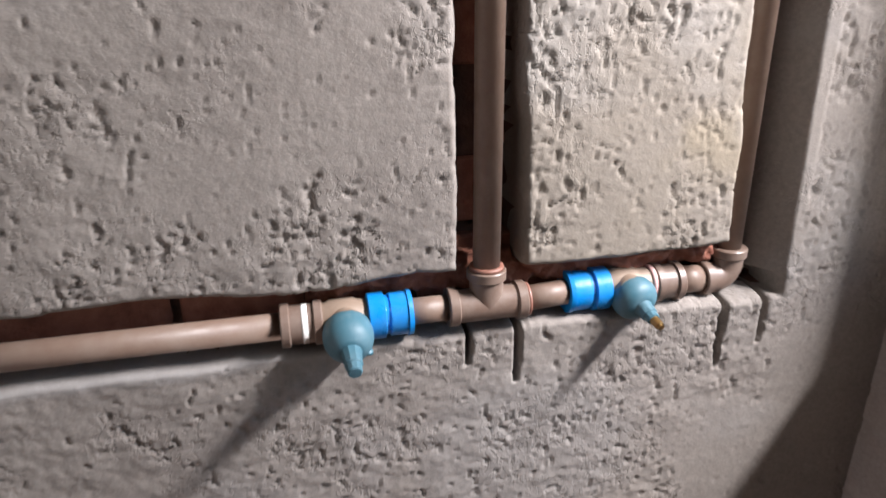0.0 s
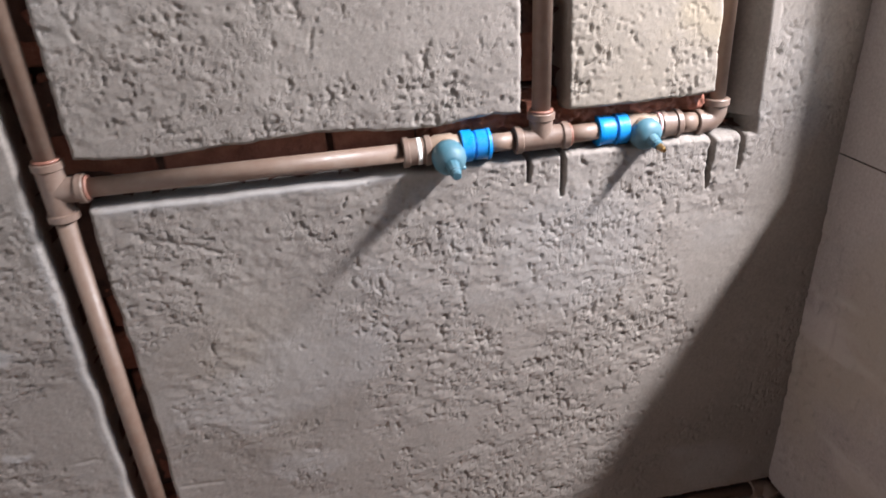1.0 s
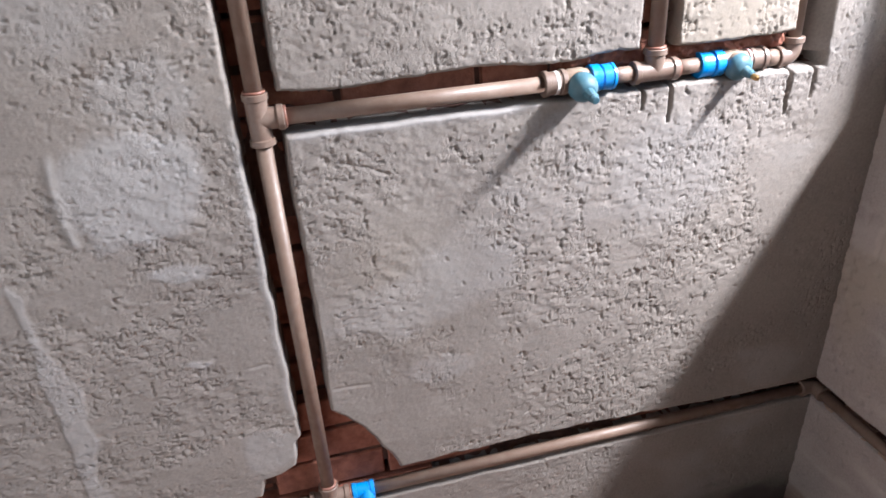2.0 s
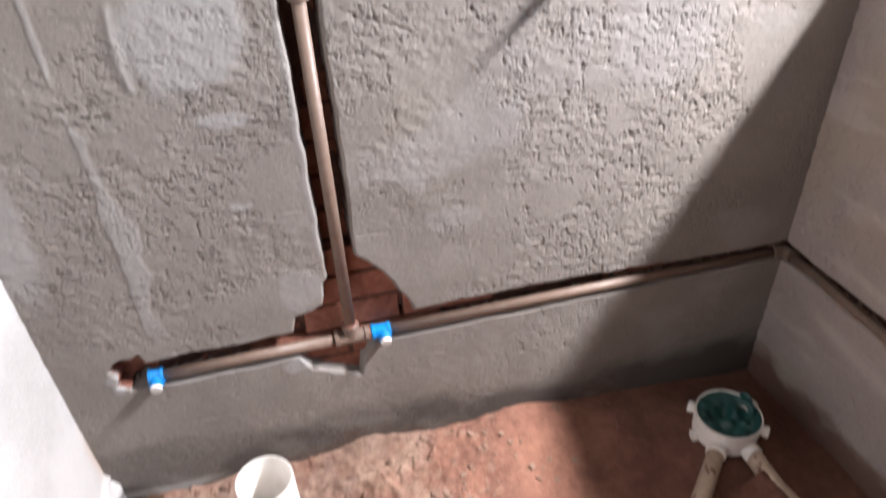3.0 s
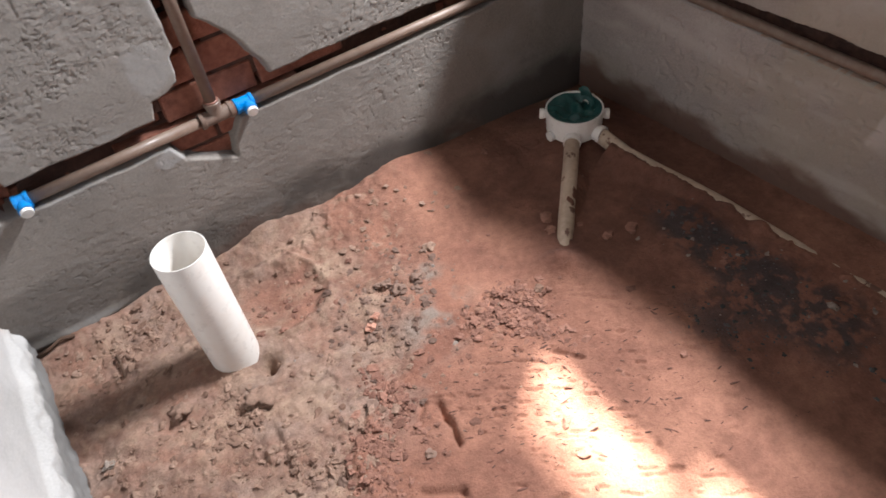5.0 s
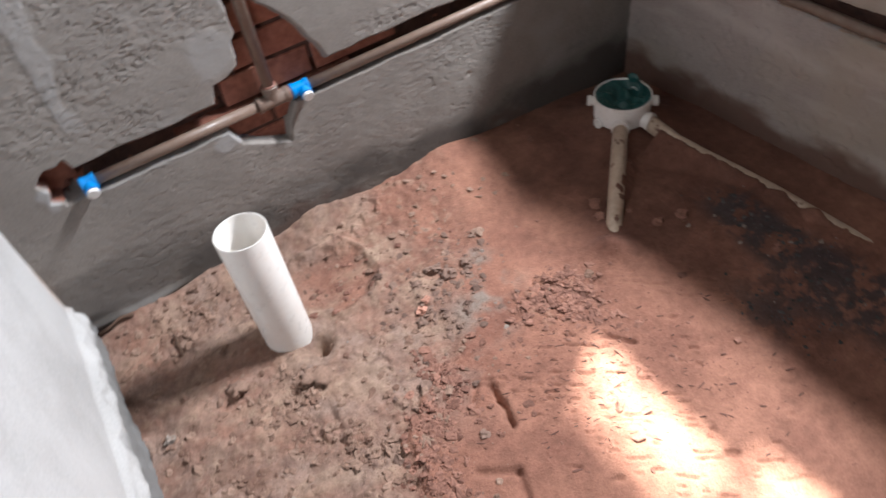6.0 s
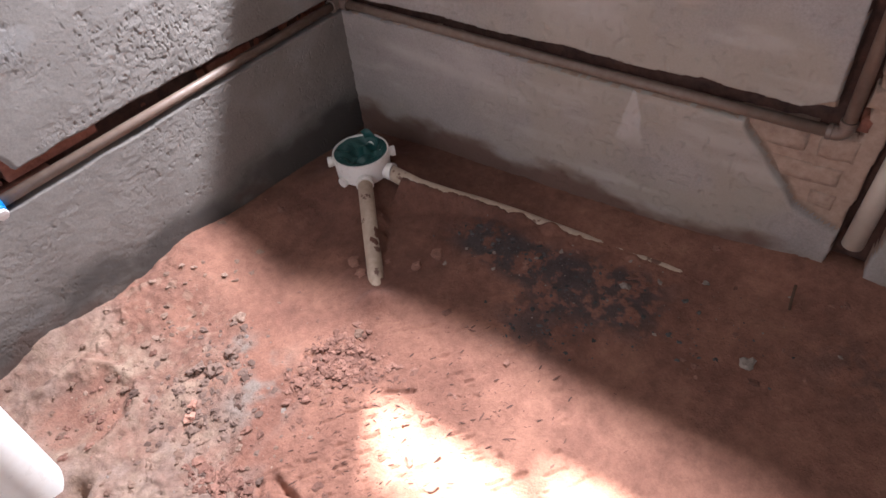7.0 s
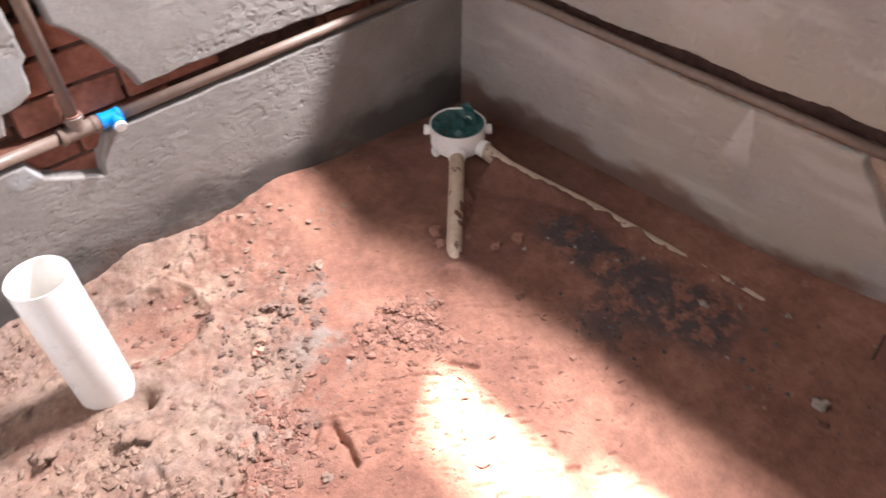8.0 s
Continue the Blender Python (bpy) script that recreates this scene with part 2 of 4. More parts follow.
def relief_mesh(name, co, mats, slots=None, masks=None):
    """A sheet from an array of points [rows, columns, 3], with a material slot for each quad and named masks for each point."""
    nv, nu = co.shape[:2]
    idx = np.arange(nv * nu).reshape(nv, nu)
    quads = np.stack((idx[:-1, :-1], idx[:-1, 1:], idx[1:, 1:], idx[1:, :-1]), -1).reshape(-1, 4)
    me = bpy.data.meshes.new(name)
    me.vertices.add(nv * nu)
    me.vertices.foreach_set("co", co.reshape(-1).astype(np.float32))
    me.loops.add(quads.size)
    me.loops.foreach_set("vertex_index", quads.reshape(-1).astype(np.int32))
    me.polygons.add(len(quads))
    me.polygons.foreach_set("loop_start", np.arange(0, quads.size, 4, dtype=np.int32))
    me.update(calc_edges=True)
    for m in mats:
        me.materials.append(m)
    if slots is not None:
        me.polygons.foreach_set("material_index", slots.reshape(-1).astype(np.int32))
    me.polygons.foreach_set("use_smooth", np.ones(len(quads), dtype=bool))
    for key, values in (masks or {}).items():
        a = me.attributes.new(key, 'FLOAT', 'POINT')
        a.data.foreach_set("value", np.clip(values, 0, 1).reshape(-1).astype(np.float32))
    me.validate()
    return me


def strip(u, v, u0, u1, v0, v1):
    """How far a point lies inside a chased slot (negative outside)."""
    return np.minimum(np.minimum(u - u0, u1 - u), np.minimum(v - v0, v1 - v))


def distance(u, v, corners):
    """How far a point lies inside a broken-out patch (negative outside)."""
    hit, far = np.zeros(u.shape, bool), np.full(u.shape, 9.0)
    for (x0, y0), (x1, y1) in zip(corners, corners[1:] + corners[:1]):
        hit ^= ((y0 > v) != (y1 > v)) & (u < (x1 - x0) * (v - y0) / (y1 - y0 + 1e-12) + x0)
        k = np.clip(((u - x0) * (x1 - x0) + (v - y0) * (y1 - y0)) / ((x1 - x0) ** 2 + (y1 - y0) ** 2), 0, 1)
        far = np.minimum(far, np.hypot(u - x0 - k * (x1 - x0), v - y0 - k * (y1 - y0)))
    return np.where(hit, far, -far)


# ---- the setting ----
WEST, SOUTH, TOP, BACK = -1.592, -2.25, 2.60, 1.50   # inner faces; BACK: the height to which relief is modelled
UPPER_Z, LOWER_Z, RISER_X, MIX_X, SHOWER_X, IN_Y = 1.087, 0.366, -1.027, -0.440, -0.190, 0.008

# north wall: rough render with chases for the pipes
H = 0.0022
xs, zs = np.arange(WEST - 0.02, 0.051, H), np.arange(-0.16, BACK + H / 2, H)
X, Z = np.meshgrid(xs, zs)
jag = (fractal(X, Z, 0.055, 0.055, 5, 3, 0.45) - 0.5) * 0.008
PATCH = [(-1.000, 0.572), (-0.976, 0.550), (-0.950, 0.522), (-0.932, 0.492), (-0.921, 0.466), (-0.905, 0.440), (-0.892, 0.412), (-0.90, 0.35), (-0.985, 0.345), (-1.013, 0.30), (-1.021, 0.262),
         (-1.076, 0.288), (-1.118, 0.305), (-1.138, 0.345), (-1.140, 0.40), (-1.131, 0.450), (-1.098, 0.455), (-1.069, 0.470), (-1.066, 0.52), (-1.03, 0.56)]
slot = strip(X, Z, -1.055 - 0.020 * step(0.54, 0.45, Z), -0.999, 0.36, 3.0)                      # riser
slot = np.maximum(slot, strip(X, Z, -1.03, -0.142, 1.063 + 0.002 * (X > -0.4), 1.119 + 0.003 * np.sin(X * 23)))      # upper run
slot = np.maximum(slot, strip(X, Z, -0.467, -0.409 - 0.03 * (Z - 1.125), 1.065, 3.0))
slot = np.maximum(slot, strip(X, Z, -0.201 - 0.05 * (Z - 1.13), -0.147 + 0.006 * step(1.34, 1.1, Z), 1.065, 3.0))
slot = np.maximum(slot, strip(X, Z, -1.47, 0.06, 0.347, 0.408 - 0.018 * step(-0.6, -0.1, X)))  # lower run
HOLE = [(-1.484, 0.420), (-1.470, 0.428), (-1.449, 0.424), (-1.436, 0.432), (-1.428, 0.405), (-1.43, 0.362), (-1.452, 0.366), (-1.470, 0.352), (-1.490, 0.362), (-1.482, 0.385), (-1.496, 0.405)]
slot = np.maximum(slot, distance(X, Z, HOLE))
hole = distance(X, Z, HOLE) + 1.5 * jag > -0.003
slot = slot + jag
chase = slot
for cx, top, low in ((-0.459, 1.075, 1.030), (-0.411, 1.075, 1.006), (-0.202, 1.08, 0.990), (-0.156, 1.09, 1.014)):
    slot = np.maximum(slot, np.minimum(0.0012 + 0.0016 * np.clip((Z - low) / 0.05, 0, 1) - np.abs(X - cx - 0.9 * jag - 0.03 * (Z - low)), np.minimum(Z - low, top - Z)))
patch = distance(X, Z, PATCH) + jag
flat = fractal(X, Z, 0.14, 0.12, 11, 4)                                   # trowelled places
left = -1.404 - 0.05 * np.clip(Z - 0.95, 0, 1) + 0.018 * (fractal(X, Z, 0.06, 0.06, 7, 3) - 0.5)                    # a raised smear of mortar running down
wide = 0.020 + 0.018 * step(0.95, 0.72, Z) + 0.060 * (fractal(X, Z, 0.05, 0.10, 3, 4, 0.6) - 0.5)
strand = step(0, 0.004, X - left) * step(0, 0.010, left + wide - X) * step(0.44, 0.52, Z) * step(0.30, 0.48, fractal(X, Z, 0.05, 0.12, 4))
ragged = 0.05 * (fractal(X, Z, 0.05, 0.05, 93, 3) - 0.5)
trowel = step(1.15, 0.75, np.hypot((X + 1.213 + ragged) / 0.093, (Z - 1.012 + ragged) / 0.088))
lip = np.exp(-((X + 1.302 - 1.6 * (Z - 1.005) ** 2 + 0.4 * jag) / 0.007) ** 2) * step(0.935, 0.95, Z) * step(1.085, 1.06, Z)
lime = np.maximum(np.exp(-((Z - 1.057 + jag) / 0.006) ** 2) * step(-1.00, -0.97, X) * step(-0.52, -0.66, X), 0.8 * np.exp(-((X + 1.064 + jag) / 0.006) ** 2) * step(1.14, 1.02, Z) * step(0.56, 0.62, Z))     # lime along two lips
smear = np.maximum(0.62 * lime, 0.55 * strand)
smear = np.maximum(smear, np.maximum(0.75 * trowel, 0.6 * lip))
for bx, bz, rx, rz, k in ((-1.18, 0.878, 0.05, 0.014, 0.7), (-1.182, 0.718, 0.022, 0.008, 0.7), (-1.11, 0.52, 0.05, 0.05, 0.45), (-1.135, 0.325, 0.035, 0.022, 0.8), (-1.502, 0.365, 0.016, 0.03, 0.8), (-1.47, 0.033, 0.09, 0.014, 0.5), (-1.27, 0.345, 0.14, 0.006, 0.3), (-1.16, 1.14, 0.06, 0.05, 0.4),
                          (-1.56, 0.80, 0.05, 0.22, 0.6), (-0.80, 0.62, 0.06, 0.03, 0.3), (-0.40, 0.92, 0.12, 0.10, 0.3)):
    smear = np.maximum(smear, k * step(1.2, 0.7, np.hypot((X - bx + ragged) / rx, (Z - bz + 0.5 * ragged) / rz)))
smear = np.maximum(smear, 0.4 * step(0.60, 0.78, fractal(X, Z, 0.24, 0.18, 91)))
streak = step(-1.0, -0.65, X + 0.25 * (flat - 0.5))                      # gouges run upright towards the corner
clump = fractal(X, Z, 0.050, 0.045, 25, 3)
WU = X + 0.010 * (fractal(X, Z, 0.012, 0.012, 26, 2) - 0.5) + 0.35 * Z       # bent, slanted strokes
WV = Z + 0.010 * (fractal(X, Z, 0.012, 0.012, 27, 2) - 0.5)
WS = WU - 0.25 * Z
cut_l = np.maximum(fractal(WU, WV, 0.0085, 0.0042, 21, 3, 0.6), fractal(WS, WV, 0.0042, 0.0085, 23, 3, 0.6) - 0.01)
cut_r = np.maximum(fractal(WS, WV, 0.0040, 0.0125, 22, 3, 0.6), fractal(WU, WV, 0.0070, 0.0050, 24, 3, 0.6) - 0.05)
gouge = cut_l * (1 - streak) + cut_r * streak
calm = np.clip(1.0 - 1.1 * step(0.48, 0.64, flat) - 0.7 * smear, 0, 1) * (0.30 + 0.70 * step(0.10, 0.62, Z))
calm = np.maximum(calm, 0.75 * step(1.11, 1.17, Z) * step(0.70, 0.5, flat))
limit = 0.755 + 0.020 * step(1.08, 1.04, Z) - 0.080 * calm - 0.15 * (clump - 0.5) - 0.008 * streak - 0.045 * step(-0.42, -0.40, X) * step(1.10, 1.14, Z)
pit = step(0.0, 0.05, gouge - limit)
for ax_, az_, bx_, bz_ in ((-1.272, 0.975, -1.238, 0.992), (-1.258, 0.968, -1.250, 0.990), (-1.268, 0.988, -1.245, 0.980), (-0.985, 0.618, -0.93, 0.612), (-0.93, 1.01, -0.86, 0.985), (-1.12, 0.69, -1.085, 0.695)):
    k = np.clip(((X - ax_) * (bx_ - ax_) + (Z - az_) * (bz_ - az_)) / ((bx_ - ax_) ** 2 + (bz_ - az_) ** 2), 0, 1)
    pit = np.maximum(pit, 0.9 * step(0.0035, 0.001, np.hypot(X - ax_ - k * (bx_ - ax_) - jag, Z - az_ - k * (bz_ - az_) - jag)))    # scratches
rough_y = (0.0012 + 0.0010 * calm + 0.0004 * streak) * pit - 0.0037 * (0.25 + 0.75 * calm) * (fractal(X, Z, 0.020, 0.014, 41, 4, 0.65) - 0.5) \
    + 0.006 * (fractal(X, Z, 0.30, 0.30, 61, 3) - 0.5) - 0.0012 * trowel - 0.0012 * smear - 0.0005 * strand - 0.0016 * lip
rough_y = rough_y + 0.006 * step(-0.006, 0.0, np.maximum(chase, patch))    # broken, rounded arris along the chases
deep = 0.052 + 0.012 * (fractal(X, Z, 0.03, 0.03, 51, 3) - 0.5) + 0.02 * step(0.6, 0.66, field(X, Z, 0.055, 0.055, 53))
Y = rough_y + (0.030 - rough_y) * step(-0.7 * H, 0.9 * H, patch)
deep = np.where(hole, 0.045 + 0.010 * (fractal(X, Z, 0.02, 0.02, 55, 3) - 0.5), deep)
Y = Y + (deep - Y) * step(-0.7 * H, 0.9 * H, slot)
Y = Y - 0.008 * np.exp(-((Z - 0.026 - 0.02 * flat) / 0.010) ** 2) * step(-1.34, -1.40, X)          # a mortar fillet along the foot
rubble = (slot > 0.002) & (X > -0.60) & (X < -0.205) & (Z > 1.096) & (Z < 1.13)
Y = np.where(rubble, 0.012 + 0.030 * fractal(X, Z, 0.016, 0.013, 57, 3, 0.6), Y)                     # crumbled brick left above the pipe
cheek = np.clip((-0.1440 + 0.006 * step(1.34, 1.1, Z) - X) * 1.5, 0.0, 1.0)                       # the far cheek of the shower chase is sloped and rendered
cheeky = (X > -0.176) & (X < -0.128) & (Z > 1.085)
Y = np.where(cheeky, np.minimum(Y, cheek + 0.0015 * (fractal(X, Z, 0.02, 0.02, 58, 3) - 0.5)), Y)
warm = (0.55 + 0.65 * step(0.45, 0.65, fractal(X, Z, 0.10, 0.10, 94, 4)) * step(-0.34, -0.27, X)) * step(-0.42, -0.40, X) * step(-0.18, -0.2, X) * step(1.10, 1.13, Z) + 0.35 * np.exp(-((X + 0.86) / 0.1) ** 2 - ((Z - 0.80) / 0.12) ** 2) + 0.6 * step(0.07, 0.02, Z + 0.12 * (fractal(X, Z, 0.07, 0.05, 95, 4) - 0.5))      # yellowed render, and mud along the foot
mud = 0.85 * step(0.02, -0.03, Z - 0.035 - 0.045 * np.exp(-((X + 1.02) / 0.11) ** 2) - 0.02 * step(-0.7, -0.2, X) + 0.10 * (fractal(X, Z, 0.05, 0.04, 98, 4) - 0.5))
dark_foot = step(0.035, -0.05, Z - 0.105 + 0.04 * X + 0.12 * (fractal(X, Z, 0.16, 0.07, 97, 4) - 0.5)) * (0.55 + 0.45 * step(0.35, 0.6, flat))     # darker towards the foot, with a ragged top
# quads deep in the chases get the shade-darkened brickwork
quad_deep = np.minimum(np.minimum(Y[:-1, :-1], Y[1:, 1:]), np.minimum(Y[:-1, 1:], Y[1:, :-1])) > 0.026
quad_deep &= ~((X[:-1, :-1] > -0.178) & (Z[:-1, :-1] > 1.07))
me = relief_mesh("wall_north", np.stack((X, Y, Z), -1), [M_PLASTER, M_SHADED_JOINT, M_BRICK], np.where(rubble[:-1, :-1] | hole[:-1, :-1], 2, quad_deep), {"mud": mud, "dark_foot": dark_foot, "calm": calm * step(0.42, 0.58, clump), "smear": smear * 0.8, "warm": warm * (0.4 + 0.6 * flat)})
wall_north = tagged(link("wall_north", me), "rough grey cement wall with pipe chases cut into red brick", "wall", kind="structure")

# east wall, smoother, with the pipe's return and a broken patch
ys = np.arange(-1.75, 0.051, 0.0031)
zb = np.arange(-0.16, 1.0205, 0.0031)
YB, ZB = np.meshgrid(ys, zb)
jb = (fractal(YB, ZB, 0.05, 0.05, 105, 3) - 0.5) * 0.010
slot_b = strip(YB, ZB, -1.255, 0.06, 0.336 + 0.013 * step(-0.75, -0.30, YB), 0.391 + 0.003 * np.sin(YB * 17))
slot_b = np.maximum(slot_b, strip(YB, ZB, -1.258, -1.205, 0.345, 3.0))
slot_b = np.maximum(slot_b, strip(YB, ZB, -1.368 - 0.06 * (ZB - 0.3), -1.286 - 0.06 * (ZB - 0.13), -0.3, 0.62)) + jb
PATCH_B = [(-1.064, 0.350), (-1.066, 0.325), (-1.086, 0.300), (-1.120, 0.262), (-1.160, 0.215), (-1.192, 0.178), (-1.225, 0.162), (-1.28, 0.140), (-1.40, 0.30), (-1.42, 0.47), (-1.30, 0.56), (-1.22, 0.42)]
patch_b = distance(YB, ZB, PATCH_B) + jb
flow = fractal(YB, ZB, 0.25, 0.06, 131, 4)
xb = 0.007 * (fractal(YB, ZB, 0.4, 0.3, 161, 3) - 0.5) + 0.0016 * (fractal(YB, ZB, 0.03, 0.02, 162, 3) - 0.5) + 0.002 * step(0.66, 0.8, field(YB, ZB, 0.012, 0.012, 163))
plain = step(1.015, 0.88, ZB)                                             # runs out flush under the window
xb = xb * plain - 0.003 * step(-0.03, 0.0, patch_b)
XB = xb + (0.022 - xb) * step(-0.005, 0.005, patch_b)
XB = XB + (0.048 + 0.012 * (fractal(YB, ZB, 0.03, 0.03, 151, 3) - 0.5) - XB) * step(-0.0035, 0.0035, slot_b)
smear_b = 0.5 * step(0.55, 0.75, flow) + 0.6 * np.exp(-((ZB - 0.265 - 0.10 * (YB + 0.3)) / 0.02) ** 2) * step(-0.62, -0.55, YB) * step(-0.08, -0.2, YB)
blot = step(1.25, 0.85, np.abs(YB + 0.836) / (0.005 + 0.22 * np.clip(0.330 - ZB, 0, 1)) + 0.5 * (fractal(YB, ZB, 0.02, 0.03, 172, 3) - 0.5)) * step(0.34, 0.33, ZB) * step(0.19, 0.23, ZB)
smear_b = np.maximum(smear_b, 0.5 * step(1.2, 0.5, np.hypot((YB + 0.70) / 0.12, (ZB - 0.53) / 0.10) + fractal(YB, ZB, 0.06, 0.06, 173, 3) - 0.5))
smear_b = np.maximum(smear_b, 0.9 * blot * (0.5 + fractal(YB, ZB, 0.03, 0.03, 171)))
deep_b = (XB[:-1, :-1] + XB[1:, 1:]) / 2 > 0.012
me = relief_mesh("wall_east", np.stack((XB, YB, ZB), -1)[:, ::-1], [M_PLASTER_B, M_SHADED_JOINT, M_BRICK_PALE], np.where(deep_b & (slot_b[:-1, :-1] < 0), 2, deep_b)[:, ::-1],
                 {"mud": (0.9 * step(0.03, -0.04, ZB - 0.055 + 0.11 * (fractal(YB, ZB, 0.10, 0.05, 182, 4) - 0.5)))[:, ::-1], "smear": (smear_b * plain)[:, ::-1], "warm": (0.6 * plain * step(0.5, 0.7, fractal(YB, ZB, 0.3, 0.3, 181)))[:, ::-1]})
wall_east = tagged(link("wall_east", me), "floated grey-brown cement wall with a pipe chase and broken patch", "wall", kind="structure")


def plain_part(name, lo, hi, mat_, parent):
    return part(name, box(lo, hi), mat_, parent, smooth=False)


# upper east wall round the window opening, butting on the relief below
wedge = box((0.0, -0.520, WIN_Z0), (WALL, WIN_Y1, 1.090))                  # unseen wedge added on the sill to step the floor's shadow edge
for v in wedge.verts:
    if v.co.z > 1.05 and v.co.y < -0.4:
        v.co.z = 1.125
part("sill_bed", wedge, M_PLASTER_B, wall_east, smooth=False)
plain_part("wall_panel", (0.0, WIN_Y1, WIN_Z0), (WALL, 0.2, WIN_Z1), M_PLASTER_B, wall_east)
plain_part("wall_panel", (0.0, -1.75, WIN_Z0), (WALL, WIN_Y0, WIN_Z1), M_PLASTER_B, wall_east)
plain_part("wall_panel", (0.0, -1.75, WIN_Z1), (WALL, 0.2, TOP), M_PLASTER_B, wall_east)
plain_part("wall_panel", (0.0, SOUTH - 0.1, -0.2), (WALL, -1.75, TOP), M_PLASTER_B, wall_east)
plain_part("wall_core", (0.085, -1.75, -0.2), (WALL, 0.2, 1.015), M_SHADED_JOINT, wall_east)
# unseen slab added outside to clip the sun patch on the floor
plain_part("eave", (WALL, -1.8, 2.16), (0.60, 0.4, 2.24), M_UNSEEN_DARK, wall_east)
# upper north wall with the chases carried on
for x0, x1 in ((WEST - 0.05, -1.060), (-0.999, -0.469), (-0.412, -0.214), (-0.146, 0.0)):
    plain_part("wall_panel", (x0, 0.0, BACK - 0.002), (x1, 0.06, TOP), M_PLASTER, wall_north)
plain_part("wall_core", (WEST - 0.15, 0.085, -0.2), (0.085, 0.2, TOP), M_SHADED_JOINT, wall_north)

# window frame in the opening
window = tagged(new("window_1"), "small two-light steel window high in the wall", "window", kind="structure")
wy = -0.467
for lo, hi in (((0.10, WIN_Y0, WIN_Z0), (0.13, -0.525, WIN_Z0 + 0.012)), ((0.10, WIN_Y0, WIN_Z1 - 0.012), (0.13, WIN_Y1, WIN_Z1)),
               ((0.10, WIN_Y0, WIN_Z0 + 0.012), (0.13, WIN_Y0 + 0.012, WIN_Z1 - 0.012)), ((0.10, WIN_Y1 - 0.032, 1.130), (0.13, WIN_Y1, WIN_Z1 - 0.012)),
               ((0.10, wy - 0.014, 1.130), (0.13, wy + 0.014, WIN_Z1 - 0.012))):
    part("window_frame", box(lo, hi, 0.002), M_BODY, window)

# west wall, pale, with a lumpy foot
yw = np.arange(SOUTH, 0.011, 0.006)
zw = np.concatenate((np.arange(-0.16, 1.6, 0.006), np.arange(1.6, TOP + 0.05, 0.05)))
YW, ZW = np.meshgrid(yw, zw)
foot = step(0.125, 0.085, ZW + 0.03 * (fractal(YW, ZW, 0.06, 0.06, 201, 3) - 0.5))
XW = WEST + 0.012 * foot * (fractal(YW, ZW, 0.016, 0.016, 215, 3, 0.6) - 0.5) + 0.020 * foot * (0.75 + 0.5 * fractal(YW, ZW, 0.09, 0.03, 211, 4)) + 0.008 * np.exp(-((ZW - 0.098 - 0.03 * fractal(YW, ZW, 0.05, 0.05, 213, 3)) / 0.008) ** 2) + 0.006 * (fractal(YW, ZW, 0.3, 0.3, 221, 3) - 0.5) \
    + 0.0025 * (fractal(YW, ZW, 0.03, 0.03, 231, 3) - 0.5)
edge = np.exp(-((YW + 0.0) / 0.02) ** 2) * step(0.3, 0.2, ZW) * step(0.1, 0.16, ZW)
me = relief_mesh("wall_west", np.stack((XW, YW, ZW), -1), [M_PLASTER_L], None,
                 {"smear": 0.45 * step(0.40, 0.75, fractal(YW, ZW, 0.22, 0.20, 241, 5, 0.6)), "warm": edge * 0.9, "dark_foot": 0.95 * step(0.092, 0.074, ZW + 0.035 * (fractal(YW, ZW, 0.05, 0.05, 243, 4) - 0.5))})
wall_west = tagged(link("wall_west", me), "pale cement wall with a lumpy mortar foot", "wall", kind="structure")
plain_part("wall_core", (WEST - 0.15, SOUTH, -0.2), (WEST - 0.03, 0.085, TOP), M_PLASTER_L, wall_west)

# closing surfaces out of view, kept dark to hold bounce light down
wall_south = tagged(part("wall_south", box((WEST - 0.15, SOUTH - 0.15, -0.2), (WALL, SOUTH, TOP)), M_UNSEEN_DARK, smooth=False), "unseen wall closing the room, darkened against bounce light", "wall", kind="structure")
ceiling = tagged(part("ceiling", box((WEST - 0.15, SOUTH - 0.15, TOP), (WALL, 0.2, TOP + 0.12)), M_UNSEEN_DARK, smooth=False), "unseen ceiling, darkened against bounce light", "ceiling", kind="structure")

# ---- earth floor ----
xf = np.arange(WEST - 0.03, 0.06, 0.0032)
yf = np.concatenate((np.arange(SOUTH - 0.02, -1.75, 0.03), np.arange(-1.75, -1.1, 0.006), np.arange(-1.1, 0.05, 0.0032)))
XF, YF = np.meshgrid(xf, yf)


def blob(x, y, rx, ry, turn=0.0, power=2):
    c, s = math.cos(radians(turn)), math.sin(radians(turn))
    a, b = (XF - x) * c + (YF - y) * s, -(XF - x) * s + (YF - y) * c
    return np.exp(-(np.abs(a / rx) ** power + np.abs(b / ry) ** power))


wob = fractal(XF, YF, 0.10, 0.10, 301, 4)
around = 1.05 * np.hypot(XF + 1.080, YF + 0.185) + 0.07 * (fractal(XF, YF, 0.07, 0.07, 303, 4, 0.6) - 0.5)                                        # a smooth hollow with a pushed-up rim
border = np.interp(YF, (-2.3, -1.2, -0.75, -0.61, -0.52, -0.47, -0.25, 0.05), (-1.35, -1.26, -1.160, -1.085, -1.00, -0.92, -0.74, -0.66)) + 0.16 * (wob - 0.5)
busy = np.clip(step(0.04, -0.06, XF - border) + 0.9 * blob(-0.74, -0.55, 0.09, 0.06), 0, 1)     # trodden crumbs, or smooth clay
busy = busy * (1 - 0.75 * step(0.115, 0.08, around))
ZF = 0.016 * (fractal(XF, YF, 0.30, 0.30, 311, 3) - 0.5) + 0.004 * (wob - 0.5)
